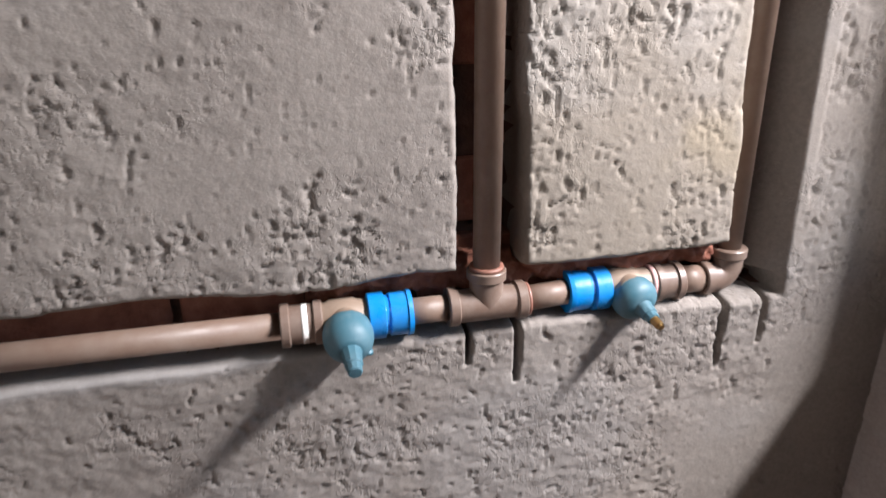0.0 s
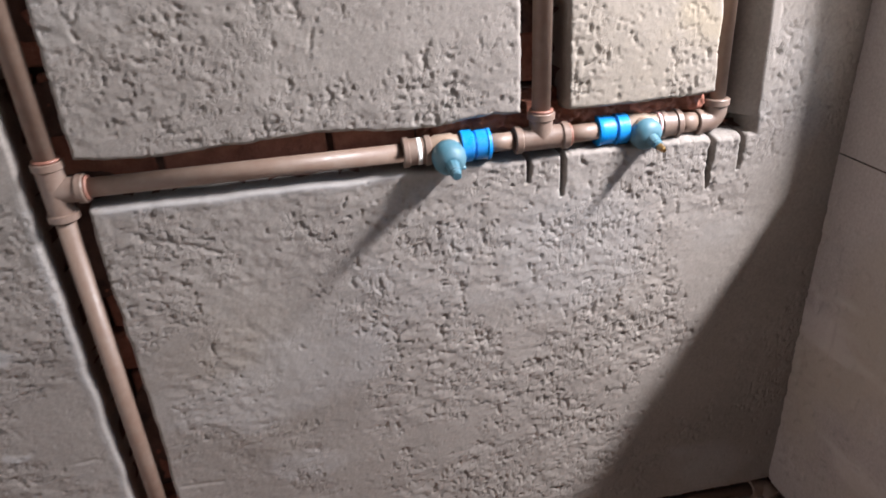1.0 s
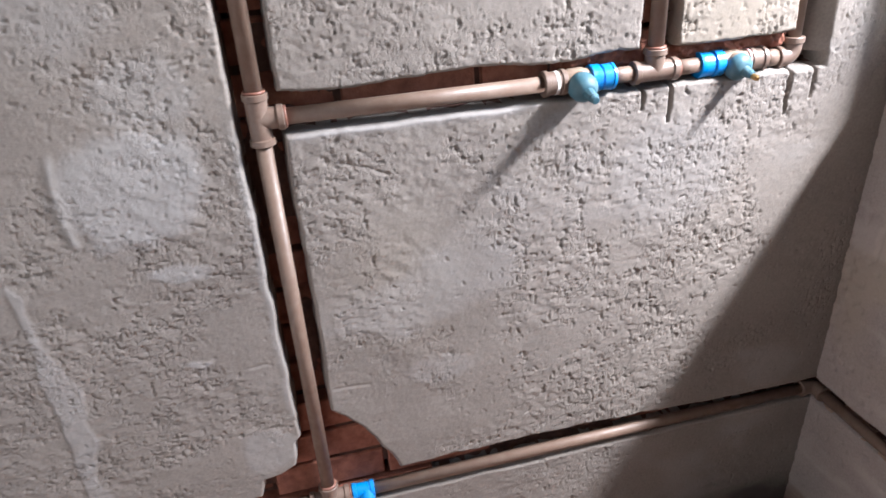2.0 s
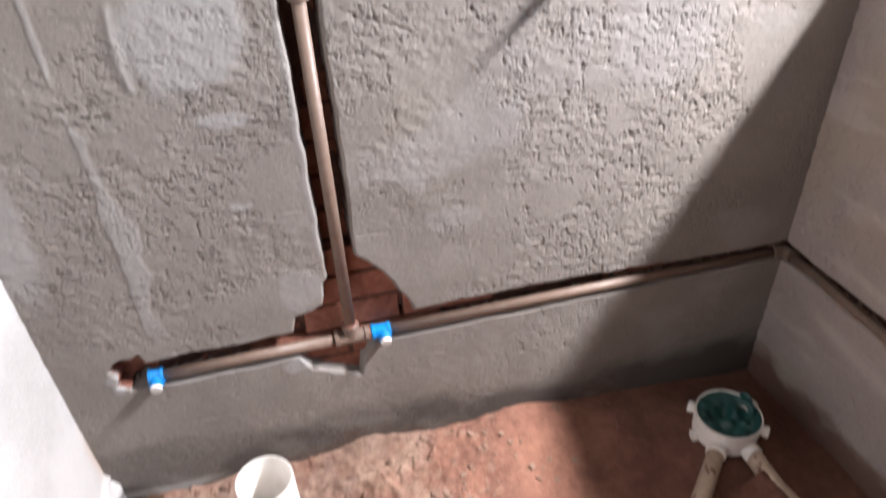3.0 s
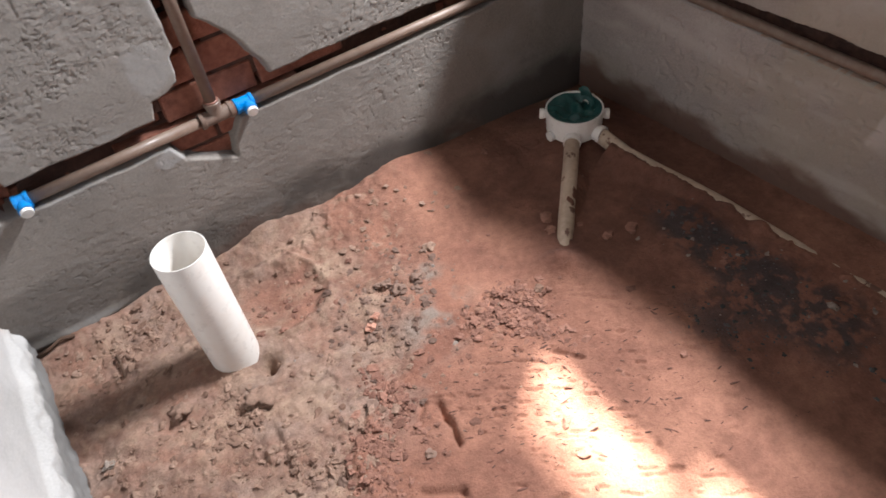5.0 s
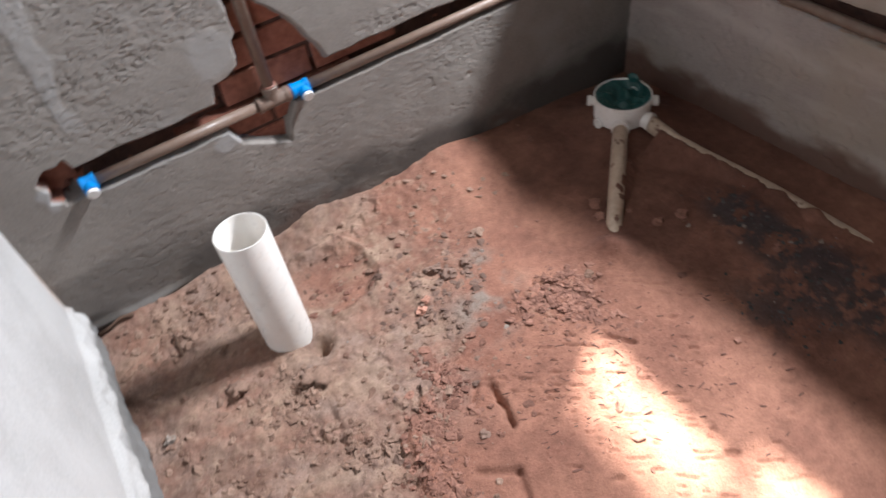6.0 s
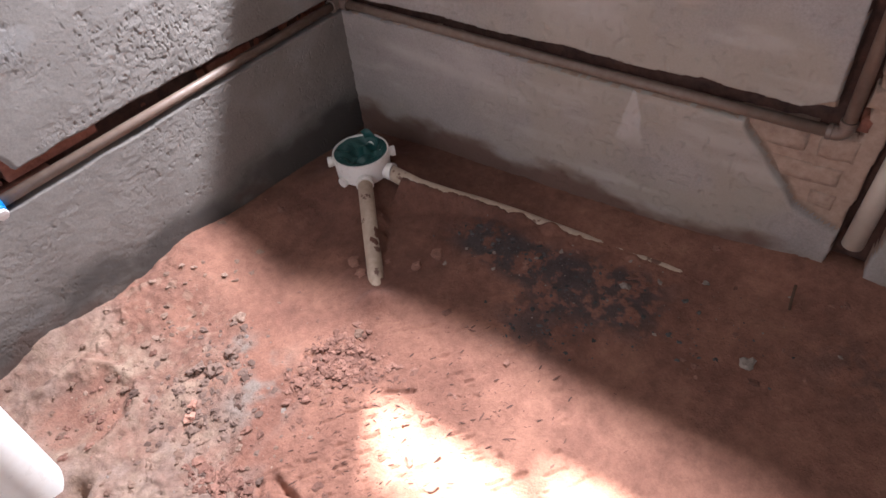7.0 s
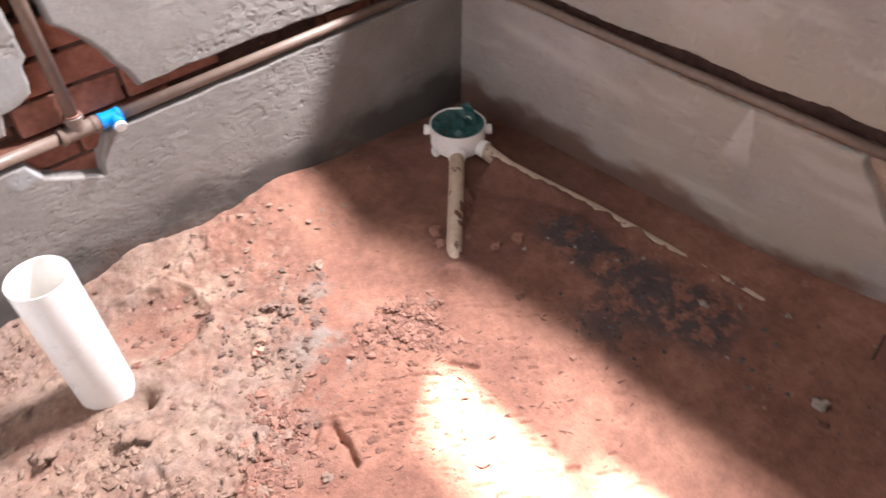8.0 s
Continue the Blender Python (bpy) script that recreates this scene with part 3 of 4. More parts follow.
ZF = ZF + busy * (0.032 * (fractal(XF, YF, 0.080, 0.065, 321, 5, 0.58) - 0.5) + 0.007 * step(0.62, 0.74, fractal(XF, YF, 0.020, 0.018, 323, 2)) * step(0.5, 0.66, fractal(XF, YF, 0.09, 0.09, 327, 3)))
ZF = ZF + (1 - busy) * (0.006 + 0.004 * (fractal(XF, YF, 0.07, 0.04, 331, 4) - 0.5) - 0.006 * step(0.70, 0.78, fractal(0.79 * XF - 0.62 * YF, 0.62 * XF + 0.79 * YF, 0.034, 0.0070, 333, 2)) * step(0.35, 0.6, fractal(XF, YF, 0.12, 0.12, 335, 2)) * step(1.0, 0.5, np.hypot((XF + 0.75) / 0.40, (YF + 0.80) / 0.40)))
dash = fractal(0.79 * XF - 0.62 * YF, 0.62 * XF + 0.79 * YF, 0.022, 0.0055, 337, 2) * step(0.9, 0.3, np.hypot((XF + 0.72) / 0.34, (YF + 0.78) / 0.26))
ZF = ZF - 0.005 * step(0.72, 0.775, dash) * (1 - busy) * step(0.45, 0.60, fractal(XF, YF, 0.045, 0.045, 338, 3))
ZF = ZF + 0.018 * blob(-0.735, -0.545, 0.075, 0.05, 0, 4) * (fractal(XF, YF, 0.020, 0.018, 339, 3, 0.6) - 0.35)      # heaped clods
ridge = np.exp(-((XF - border) / 0.022) ** 2) * step(-0.50, -0.56, YF)                               # crumbs pushed up along the border
ZF = ZF + ridge * 0.016 * (0.3 + fractal(XF, YF, 0.03, 0.03, 325, 3))
for ax_, ay, bx_, by in ((-0.962, -0.630, -0.982, -0.722), (-1.085, -0.762, -1.030, -0.802), (-1.030, -0.802, -1.050, -0.860), (-1.03, -0.65, -0.985, -0.61), (-1.243, -0.485, -1.250, -0.60)):
    k = np.clip(((XF - ax_) * (bx_ - ax_) + (YF - ay) * (by - ay)) / ((bx_ - ax_) ** 2 + (by - ay) ** 2), 0, 1)
    ZF = ZF - 0.009 * np.exp(-(np.hypot(XF - ax_ - k * (bx_ - ax_) - 0.008 * (wob - 0.5), YF - ay - k * (by - ay)) / 0.008) ** 2)   # edges of footprints
for ax_, ay, bx_, by, wide_ in ((-0.735, -0.488, -0.672, -0.590, 0.008), (-0.715, -0.680, -0.682, -0.725, 0.006), (-0.962, -0.630, -0.982, -0.722, 0.007)):
    k = np.clip(((XF - ax_) * (bx_ - ax_) + (YF - ay) * (by - ay)) / ((bx_ - ax_) ** 2 + (by - ay) ** 2), 0, 1)
    ZF = ZF - 0.010 * np.exp(-(np.hypot(XF - ax_ - k * (bx_ - ax_) - 0.016 * (fractal(XF, YF, 0.03, 0.03, 341, 3) - 0.5), YF - ay - k * (by - ay)) / wide_) ** 2)   # broken edges of clay
ZF = ZF + 0.030 * blob(-0.80, -0.03, 0.30, 0.09) + 0.022 * blob(-0.66, -0.03, 0.10, 0.13)            # bank against the north wall
ZF = ZF + 0.030 * blob(-1.35, -0.01, 0.22, 0.05) + 0.016 * blob(-1.50, -0.015, 0.12, 0.05) - 0.030 * blob(-0.02, -0.02, 0.22, 0.30) + 0.05 * blob(0.02, -1.30, 0.09, 0.25)
ZF = ZF + 0.050 * blob(-0.20, -0.20, 0.13, 0.13, 0, 3)                                                # heaped round the drain
ZF = ZF - 0.008 * blob(-1.08, -0.18, 0.08, 0.06) - 0.050 * blob(-1.188, -0.326, 0.021, 0.025)        # hollow beside the waste pipe
ZF = ZF + 0.045 * blob(-1.02, 0.005, 0.10, 0.022) - 0.012 * blob(-1.06, -0.05, 0.10, 0.016)           # a lip of soil left on the wall
ZF = ZF + 0.012 * blob(-0.74, -0.56, 0.07, 0.05) - 0.014 * blob(-0.66, -0.57, 0.06, 0.03)
arc = np.exp(-((around - 0.112) / 0.014) ** 2) * step(-1.17, -1.10, XF) * step(-0.40, -0.34, YF)
ZF = ZF + 0.011 * arc - 0.010 * step(0.11, 0.08, around) * step(-1.20, -1.15, XF)
# soil banked against one flank of the nearer waste pipe
du, dv = (XF + 0.230) * -0.72 + (YF + 0.217) * -0.69, (XF + 0.230) * 0.69 - (YF + 0.217) * 0.72
bank = -0.10 * (1 - step(0.09, 0.17, du)) + 0.080 - 0.235 * (du - 0.078) + 0.042 * (fractal(XF, YF, 0.032, 0.032, 381, 3) - 0.5)
ZF = np.where((du > 0.09) & (du < 0.44), np.maximum(ZF, bank - 1.6 * np.maximum(0, dv - 0.014) - 3.0 * np.maximum(0, 0.008 - 0.060 * np.clip(du - 0.12, 0, 0.3) - dv)), ZF)
ZF = ZF + 0.034 * np.exp(-((du - 0.440) / 0.030) ** 2 - (dv / 0.04) ** 2)                                # the earth into which it sinks
# and along the one by the east wall
RUN_Y = (-1.25, -1.03, -0.82, -0.70, -0.62, -0.53, -0.45, -0.374, -0.30)
RUN_X = (-0.110, -0.118, -0.126, -0.131, -0.136, -0.152, -0.178, -0.200, -0.213)
RUN_Z = (-0.040, -0.0125, -0.010, -0.009, -0.005, 0.004, 0.020, 0.037, 0.055)
px_, pz_ = np.interp(YF, RUN_Y, RUN_X), np.interp(YF, RUN_Y, RUN_Z)
bank = pz_ + 0.016 + 0.004 * step(-0.52, -0.60, YF) + 0.013 * sum(np.exp(-((YF - g) / w) ** 2) for g, w in ((-0.645, 0.016), (-0.735, 0.022), (-0.93, 0.016), (-0.80, 0.008))) + 0.007 * step(-0.62, -0.45, YF) + 0.022 * (fractal(XF, YF, 0.035, 0.035, 391, 3) - 0.5) - 0.9 * np.maximum(0, px_ - 0.020 - XF) - 3.0 * np.maximum(0, XF - px_ + 0.010)
ZF = np.where((YF < -0.34) & (YF > -1.10), np.maximum(ZF, bank), ZF)
tan = np.clip((1 - 0.9 * step(-0.40, -0.22, YF) * step(-0.98, -0.84, XF)) * step(0.07, -0.09, XF - border) * (0.55 + 0.7 * step(0.35, 0.65, fractal(XF, YF, 0.16, 0.16, 341, 4))) - 0.8 * ridge - 0.5 * blob(-1.08, -0.18, 0.08, 0.06), 0, 1)
grey = np.clip(0.75 * (1.3 * blob(-0.815, -0.365, 0.06, 0.10, 15, 4) + 1.3 * blob(-0.86, -0.48, 0.07, 0.07, 0, 4) + 0.8 * blob(-1.01, -0.40, 0.05, 0.05) + 0.7 * blob(-1.05, -0.55, 0.10, 0.10)) * step(0.38, 0.62, fractal(XF, YF, 0.06, 0.06, 351, 4)), 0, 1)
chars = (blob(-0.26, -0.67, 0.065, 0.13, -8, 4) + blob(-0.27, -0.91, 0.095, 0.14, 10, 4) + 0.7 * blob(-0.43, -0.84, 0.055, 0.08) + 0.4 * blob(-0.20, -1.45, 0.08, 0.15))
char = 0.8 * np.clip(1.3 * chars, 0, 1) * step(0.40, 0.56, fractal(XF, YF, 0.035, 0.035, 361, 4, 0.65))
pale = 0.9 * blob(-0.965, -0.155, 0.045, 0.035, 20, 4) * step(0.35, 0.55, fractal(XF, YF, 0.03, 0.03, 371, 3)) + 0.55 * arc * step(0.3, 0.6, fractal(XF, YF, 0.04, 0.04, 372, 3)) \
    + 0.6 * step(0.52, 0.68, fractal(XF, YF, 0.10, 0.07, 374, 4)) * step(-0.02, -0.08, XF - border) * step(-0.86, -0.94, XF) + 0.5 * step(0.72, 0.8, field(XF, YF, 0.012, 0.012, 373)) * busy
tan = tan * (1 - 0.7 * step(0.11, 0.07, around))
corner_shade = 0.75 * step(1.12, 0.72, np.hypot((XF + 0.17) / 0.40, (YF + 0.30) / 0.46) + 0.7 * (fractal(XF, YF, 0.13, 0.13, 375, 4) - 0.5))            # clay colour darkened round the drain to deepen the corner's shade
me = relief_mesh("floor", np.stack((XF, YF, ZF), -1), [M_SOIL], None, {"corner_shade": corner_shade, "tan": tan, "grey": grey, "char": char, "pale": pale * 0.75})
floor = tagged(link("floor", me), "bare reddish clay floor, trodden and crumbly", "floor", kind="structure")


def ground(x, y):
    i = min(max(int(np.searchsorted(xf, x)), 1), len(xf) - 1)
    j = min(max(int(np.searchsorted(yf, y)), 1), len(yf) - 1)
    return float(max(ZF[j, i], ZF[j - 1, i - 1]))


# ---- pipework ----
def fitting_sleeve(a, b, r=0.0168, lip=0.0024):
    """A socket with a thicker rim at each end, from a to b."""
    n = (Vector(b) - Vector(a)).length
    rim = min(0.007, n * 0.3)
    return lathe([(0, r - 0.003), (0, r + lip - 0.0008), (0.001, r + lip), (rim, r + lip), (rim + 0.001, r), (n - rim - 0.001, r), (n - rim, r + lip),
                  (n - 0.001, r + lip), (n, r + lip - 0.0008), (n, r - 0.003)], a, b)


def socket(a, b, r=0.0152, lip=0.0024):
    """One branch of a fitting from its middle a to its mouth b, with the rim at b."""
    n = (Vector(b) - Vector(a)).length
    return lathe([(0, r), (n - 0.010, r), (n - 0.0085, r + lip), (n - 0.001, r + lip), (n, r + lip - 0.001), (n, r - 0.004)], a, b)


def pipe_piece(parent, a, b, r=0.0117):
    n = (Vector(b) - Vector(a)).length
    return part("pipe", lathe([(0, r), (n, r)], a, b, 28), M_PIPE, parent)


def collar(parent, at, way, r=0.0150):
    a = Vector(at)
    w = Vector(way).normalized()
    return part("cement_ring", lathe([(0, r - 0.003), (0, r), (0.003, r + 0.0004), (0.0035, r - 0.003)], a, a + w, 24), M_PRIMER, parent, "smear of reddish solvent cement")


def tee(parent, at, run, branch, n=0.036, m=0.034):
    a, r, b = Vector(at), Vector(run), Vector(branch)
    ob = part("tee", join(socket(a, a + r * n), socket(a, a - r * n), socket(a, a + b * m)), M_FITTING, parent)
    flat_edges(ob)
    collar(ob, a + b * m, b)
    collar(ob, a + r * n, r)
    return ob


def elbow(parent, at, one, two, n=0.034, r=0.0152, lip=0.0024):
    a, p, q = Vector(at), Vector(one), Vector(two)
    bend = [a + p * 0.018 * (1 - s) ** 2 + q * 0.018 * s ** 2 for s in (0, 0.2, 0.4, 0.6, 0.8, 1)]
    ob = part("elbow", join(tube(bend, r, 24), socket(a + p * 0.012, a + p * n, r, lip), socket(a + q * 0.012, a + q * n, r, lip)), M_FITTING, parent)
    return flat_edges(ob)


def brown_coupling(parent, x0, x1, z, y=IN_Y):
    ob = part("coupling", fitting_sleeve((x0, y, z), (x1, y, z), 0.0170, 0.0022), M_FITTING, parent)
    return flat_edges(ob)


EX, EY, EZ = Vector((1, 0, 0)), Vector((0, 1, 0)), Vector((0, 0, 1))
upper = tagged(new("water_pipework"), "brown plastic water pipes laid in the wall chases", "pipe", "pipework")
upper.location = (0, 0, 0)
tee(upper, (RISER_X, IN_Y, UPPER_Z), EZ, EX)
pipe_piece(upper, (RISER_X, IN_Y, UPPER_Z + 0.03), (RISER_X + 0.004, IN_Y, TOP))
pipe_piece(upper, (RISER_X, IN_Y, UPPER_Z - 0.03), (RISER_X, IN_Y, LOWER_Z + 0.03))
pipe_piece(upper, (RISER_X + 0.03, IN_Y, UPPER_Z), (-0.600, IN_Y, UPPER_Z))
brown_coupling(upper, -0.620, -0.585, UPPER_Z)
pipe_piece(upper, (-0.525, IN_Y, UPPER_Z), (MIX_X - 0.03, IN_Y, UPPER_Z))
tee(upper, (MIX_X, IN_Y, UPPER_Z), EX, EZ)
pipe_piece(upper, (MIX_X, IN_Y, UPPER_Z + 0.03), (MIX_X + 0.002, IN_Y, TOP), 0.0120)
pipe_piece(upper, (MIX_X + 0.03, IN_Y, UPPER_Z), (-0.345, IN_Y + 0.010, UPPER_Z - 0.002))
brown_coupling(upper, -0.272, -0.243, UPPER_Z - 0.004, IN_Y + 0.011)
ELBOW = Vector((SHOWER_X + 0.004, IN_Y + 0.018, UPPER_Z - 0.009))
BACK_RUN = (Vector((-0.262, IN_Y + 0.011, UPPER_Z - 0.004)) - ELBOW).normalized()
pipe_piece(upper, (-0.246, IN_Y + 0.011, UPPER_Z - 0.004), ELBOW + BACK_RUN * 0.026, 0.0135)
elbow(upper, ELBOW, BACK_RUN, EZ, 0.032)
pipe_piece(upper, ELBOW + EZ * 0.03, (ELBOW.x - 0.012, ELBOW.y, TOP), 0.0112)


def shower_valve(x, z, tip, label, reach=1.0):
    """A valve body in the run with its domed dust cap and square stem, a blue adapter and a wrap of thread tape."""
    v = tagged(new("shower_valve"), label, "valve", "valves on the upper pipe")
    flat_edges(part("body", join(lathe([(0, 0.013), (0.002, 0.0155), (0.020, 0.0165), (0.024, 0.0185), (0.044, 0.0185), (0.048, 0.0165), (0.064, 0.015), (0.066, 0.012)],
                                       (x - 0.036, IN_Y, z), (x, IN_Y, z)),
                                 lathe([(0, 0.015), (0.016, 0.0165), (0.020, 0.0165)], (x, IN_Y, z), (x, IN_Y - 1, z))), M_BODY, v))
    axis = Vector((0.02 + 0.12 * tip, -1, -0.22 - 0.04 * tip)).normalized()
    a = Vector((x, IN_Y, z)) + axis * 0.012
    cap = flat_edges(part("dust_cap", lathe([(q * reach, w) for q, w in ((0, 0.0170), (0.0005, 0.0195), (0.004, 0.0209), (0.011, 0.0213), (0.018, 0.0206), (0.023, 0.0188), (0.027, 0.0160), (0.0300, 0.0125), (0.0315, 0.0098))],
                                            a, a + axis, 36), M_TEAL, v, "grey-blue domed plastic cap"), 60)
    a = a + axis * 0.0305 * reach
    flat_edges(part("stem", lathe([(q * reach, w) for q, w in ((0, 0.0092), (0.006, 0.0080), (0.016, 0.0075), (0.017, 0.0064), (0.024, 0.0060), (0.0248, 0.005), (0.025, 0.0))], a, a + axis, 10, False), M_TEAL, cap))
    side = axis.cross(Vector((0, 0, 1))).normalized()
    up = side.cross(axis)
    for p, q in ((-0.0145, -0.0085), (0.0125, -0.0045)):
        c = a + side * p + up * q - axis * 0.007
        part("grip", box(c - Vector((0.004, 0.004, 0.0022)), c + Vector((0.004, 0.004, 0.0022)), 0.001), M_TEAL, cap)
    if tip:
        c = a + axis * 0.024 * reach
        flat_edges(part("spindle", lathe([(0, 0.0045), (0.009, 0.0043), (0.010, 0.003), (0.012, 0.003), (0.0122, 0)], c, c + axis, 12, False), M_BRASS, cap, "bare brass spindle"))
    return v


def blue_adapter(parent, x0, x1, z, flip):
    n = x1 - x0
    prof = [(0, 0.0165), (0.0005, 0.0198), (0.0045, 0.0204), (0.005, 0.0192), (n * 0.50, 0.0188), (n * 0.54, 0.0172), (n * 0.60, 0.0172), (n * 0.63, 0.0204), (n - 0.001, 0.0204), (n, 0.018)]
    a, b = ((x1, IN_Y, z), (x0, IN_Y, z)) if flip else ((x0, IN_Y, z), (x1, IN_Y, z))
    ob = flat_edges(part("adapter", lathe(prof, a, b), M_BLUE, parent, "bright blue threaded adapter"))
    return ob


def tape(parent, x0, x1, z, mat_, label):
    n = x1 - x0
    part("thread_tape", lathe([(0, 0.0150), (0.0005, 0.0172), (n * 0.4, 0.0176), (n * 0.5, 0.0170), (n - 0.0005, 0.0174), (n, 0.0150)], (x0, IN_Y, z), (x1, IN_Y, z)), mat_, parent, label)


valve = shower_valve(-0.566, UPPER_Z, False, "grey-blue capped shower valve set in the brown pipe")
blue_adapter(valve, -0.547, -0.508, UPPER_Z, True)
tape(valve, -0.603, -0.597, UPPER_Z, M_WHITE, "white thread tape")
valve2 = shower_valve(-0.304, UPPER_Z, True, "grey-blue capped valve with a bare brass spindle", 0.72)
blue_adapter(valve2, -0.364, -0.322, UPPER_Z, False)
tape(valve2, -0.280, -0.272, UPPER_Z, M_PINK, "pink-smeared thread tape")
valve2.location = (0.003, 0.011, -0.003)          # set a little deeper than the other

lower = tagged(new("water_pipework"), "brown plastic water pipe running low round the corner", "pipe", "pipework")
tee(lower, (RISER_X, IN_Y, LOWER_Z), EX, EZ)
pipe_piece(lower, (-1.415, IN_Y, LOWER_Z), (RISER_X - 0.03, IN_Y, LOWER_Z))
pipe_piece(lower, (RISER_X + 0.03, IN_Y, LOWER_Z), (-0.99, IN_Y, LOWER_Z))
pipe_piece(lower, (-0.955, IN_Y, LOWER_Z), (IN_Y - 0.03, IN_Y, LOWER_Z))
elbow(lower, (IN_Y, IN_Y, LOWER_Z), -EX, -EY)
EAST_END = Vector((IN_Y + 0.004, -1.233, LOWER_Z - 0.017))            # the return sags a little along the east wall
MIDWAY = Vector((IN_Y + 0.002, -0.62, LOWER_Z - 0.013))
part("pipe", tube([(IN_Y, IN_Y - 0.03, LOWER_Z), (IN_Y, -0.20, LOWER_Z - 0.004), (IN_Y + 0.001, -0.40, LOWER_Z - 0.009), MIDWAY, (IN_Y + 0.003, -0.90, LOWER_Z - 0.016), EAST_END + EY * 0.028], 0.0117, 28), M_PIPE, lower)
elbow(lower, EAST_END, EY, EZ, 0.03, 0.0138, 0.0012)
pipe_piece(lower, EAST_END + EZ * 0.03, (EAST_END.x, -1.237, 0.99))


def blue_outlet(x, z, back):
    """A blue threaded outlet on the pipe, closed with a white plug."""
    ob = flat_edges(part("outlet", join(fitting_sleeve((x - back, IN_Y, z), (x + 0.015, IN_Y, z), 0.0150, 0.0018),
                                        lathe([(0, 0.0125), (0.018, 0.0125), (0.0185, 0.0135), (0.026, 0.0135), (0.0265, 0.011)], (x, IN_Y, z), (x, IN_Y - 1, z - 0.25))), M_BLUE, lower, "bright blue threaded outlet"))
    plug = flat_edges(part("plug", lathe([(0, 0.0100), (0.001, 0.0115), (0.006, 0.0118), (0.008, 0.0108), (0.0085, 0.0)], (x, IN_Y - 0.0255, z - 0.0065), (x, IN_Y - 1, z - 0.25), 24, False), M_WHITE, ob, "white plastic plug"))
    return ob


blue_outlet(-0.960, LOWER_Z, 0.026)
blue_outlet(-1.419, LOWER_Z, 0.014)

# ---- soil pipe, drain and its waste pipes ----
WC = Vector((-1.229, -0.257, 0.0))
soil_pipe = tagged(part("soil_pipe", lathe([(-0.08, 0.0508), (0.3105, 0.0508), (0.3120, 0.0502), (0.3120, 0.0485), (0.3110, 0.0480), (-0.08, 0.0480)], WC, WC + EZ, 56, False), M_WASTE),
                   "white plastic soil pipe standing open in the earth", "pipe")
flat_edges(soil_pipe, 50)

DR = Vector((-0.230, -0.217, -0.027))
drain = tagged(new("floor_drain"), "white round drain box stuffed with green film", "drain")
body = part("body", lathe([(-0.05, 0.040), (0.035, 0.043), (0.060, 0.050), (0.072, 0.062), (0.080, 0.0705), (0.139, 0.0735), (0.1405, 0.0730), (0.1405, 0.0695), (0.139, 0.069), (0.080, 0.066), (0.072, 0.0)], DR, DR + EZ, 48, False), M_WASTE, drain)
flat_edges(body, 40)


def port(angle, z, reach, r, cap):
    w = Vector((math.cos(radians(angle)), math.sin(radians(angle)), 0))
    a = DR + EZ * z + w * 0.05
    n = reach - 0.05
    ob = part("inlet", lathe([(0, r - 0.002), (n - 0.012, r - 0.002), (n - 0.011, r), (n - 0.001, r), (n, r - 0.001), (n, r - 0.004), (n - 0.004 if not cap else n - 0.001, 0.0)], a, a + w, 24, False), M_WASTE, body)
    return flat_edges(ob, 40)


AIM1 = math.degrees(math.atan2(-0.505 - DR.y, -0.528 - DR.x))
AIM2 = math.degrees(math.atan2(-0.62 - DR.y, -0.155 - DR.x))
for angle, z, reach, r, cap in ((AIM1 - 90, 0.118, 0.088, 0.0135, True), (AIM1 + 95, 0.118, 0.088, 0.0135, True), (AIM1, 0.094, 0.090, 0.0225, False), (AIM2, 0.092, 0.090, 0.0225, False), (AIM1 - 48, 0.085, 0.080, 0.0135, False), (AIM1 + 150, 0.118, 0.088, 0.0135, True)):
    port(angle, z, reach, r, cap)
# crumpled film in the mouth, with a corner that stands up
bm = bmesh.new()
rows = []
for i in range(15):
    r = 0.0685 * i / 14
    rows.append([bm.verts.new(DR + Vector((r * math.cos(k * math.tau / 44), r * math.sin(k * math.tau / 44),
                 0.122 + 0.016 * (i / 14) ** 3 + 0.018 * (noise.noise(Vector((r * 42 * math.cos(k * math.tau / 44), r * 42 * math.sin(k * math.tau / 44), 1.7)))) * min(1, (15 - i) / 4)))) for k in range(44)])
for r0, r1 in zip(rows, rows[1:]):
    for k in range(44):
        bm.faces.new((r0[k], r0[(k + 1) % 44], r1[(k + 1) % 44], r1[k]))
bmesh.ops.remove_doubles(bm, verts=bm.verts[:], dist=0.0004)
film = part("film", bm, M_GREEN, drain, "dark green crumpled plastic film", smooth=False)
bm = bmesh.new()
tab = [[bm.verts.new(DR + Vector((0.052 + 0.012 * math.sin(u * 3) + 0.005 * math.sin(5 * w + u), 0.034 - 0.050 * u + 0.004 * math.sin(7 * w), 0.108 + (0.048 + 0.010 * math.sin(u * 6)) * w))) for u in (0, .2, .4, .6, .8, 1)] for w in (0, .33, .66, 1)]
for r0, r1 in zip(tab, tab[1:]):
    for a0, b0, c0, d0 in zip(r0, r0[1:], r1[1:], r1):
        bm.faces.new((a0, b0, c0, d0))
flap = part("film_corner", bm, M_GREEN, film)
flap.modifiers.new("thick", 'SOLIDIFY').thickness = 0.0015


def waste_pipe(points, r, label):
    ob = tagged(part("waste_pipe", tube(points, r, 24), M_DIRTY), label, "pipe", "waste pipes from the drain")
    return ob


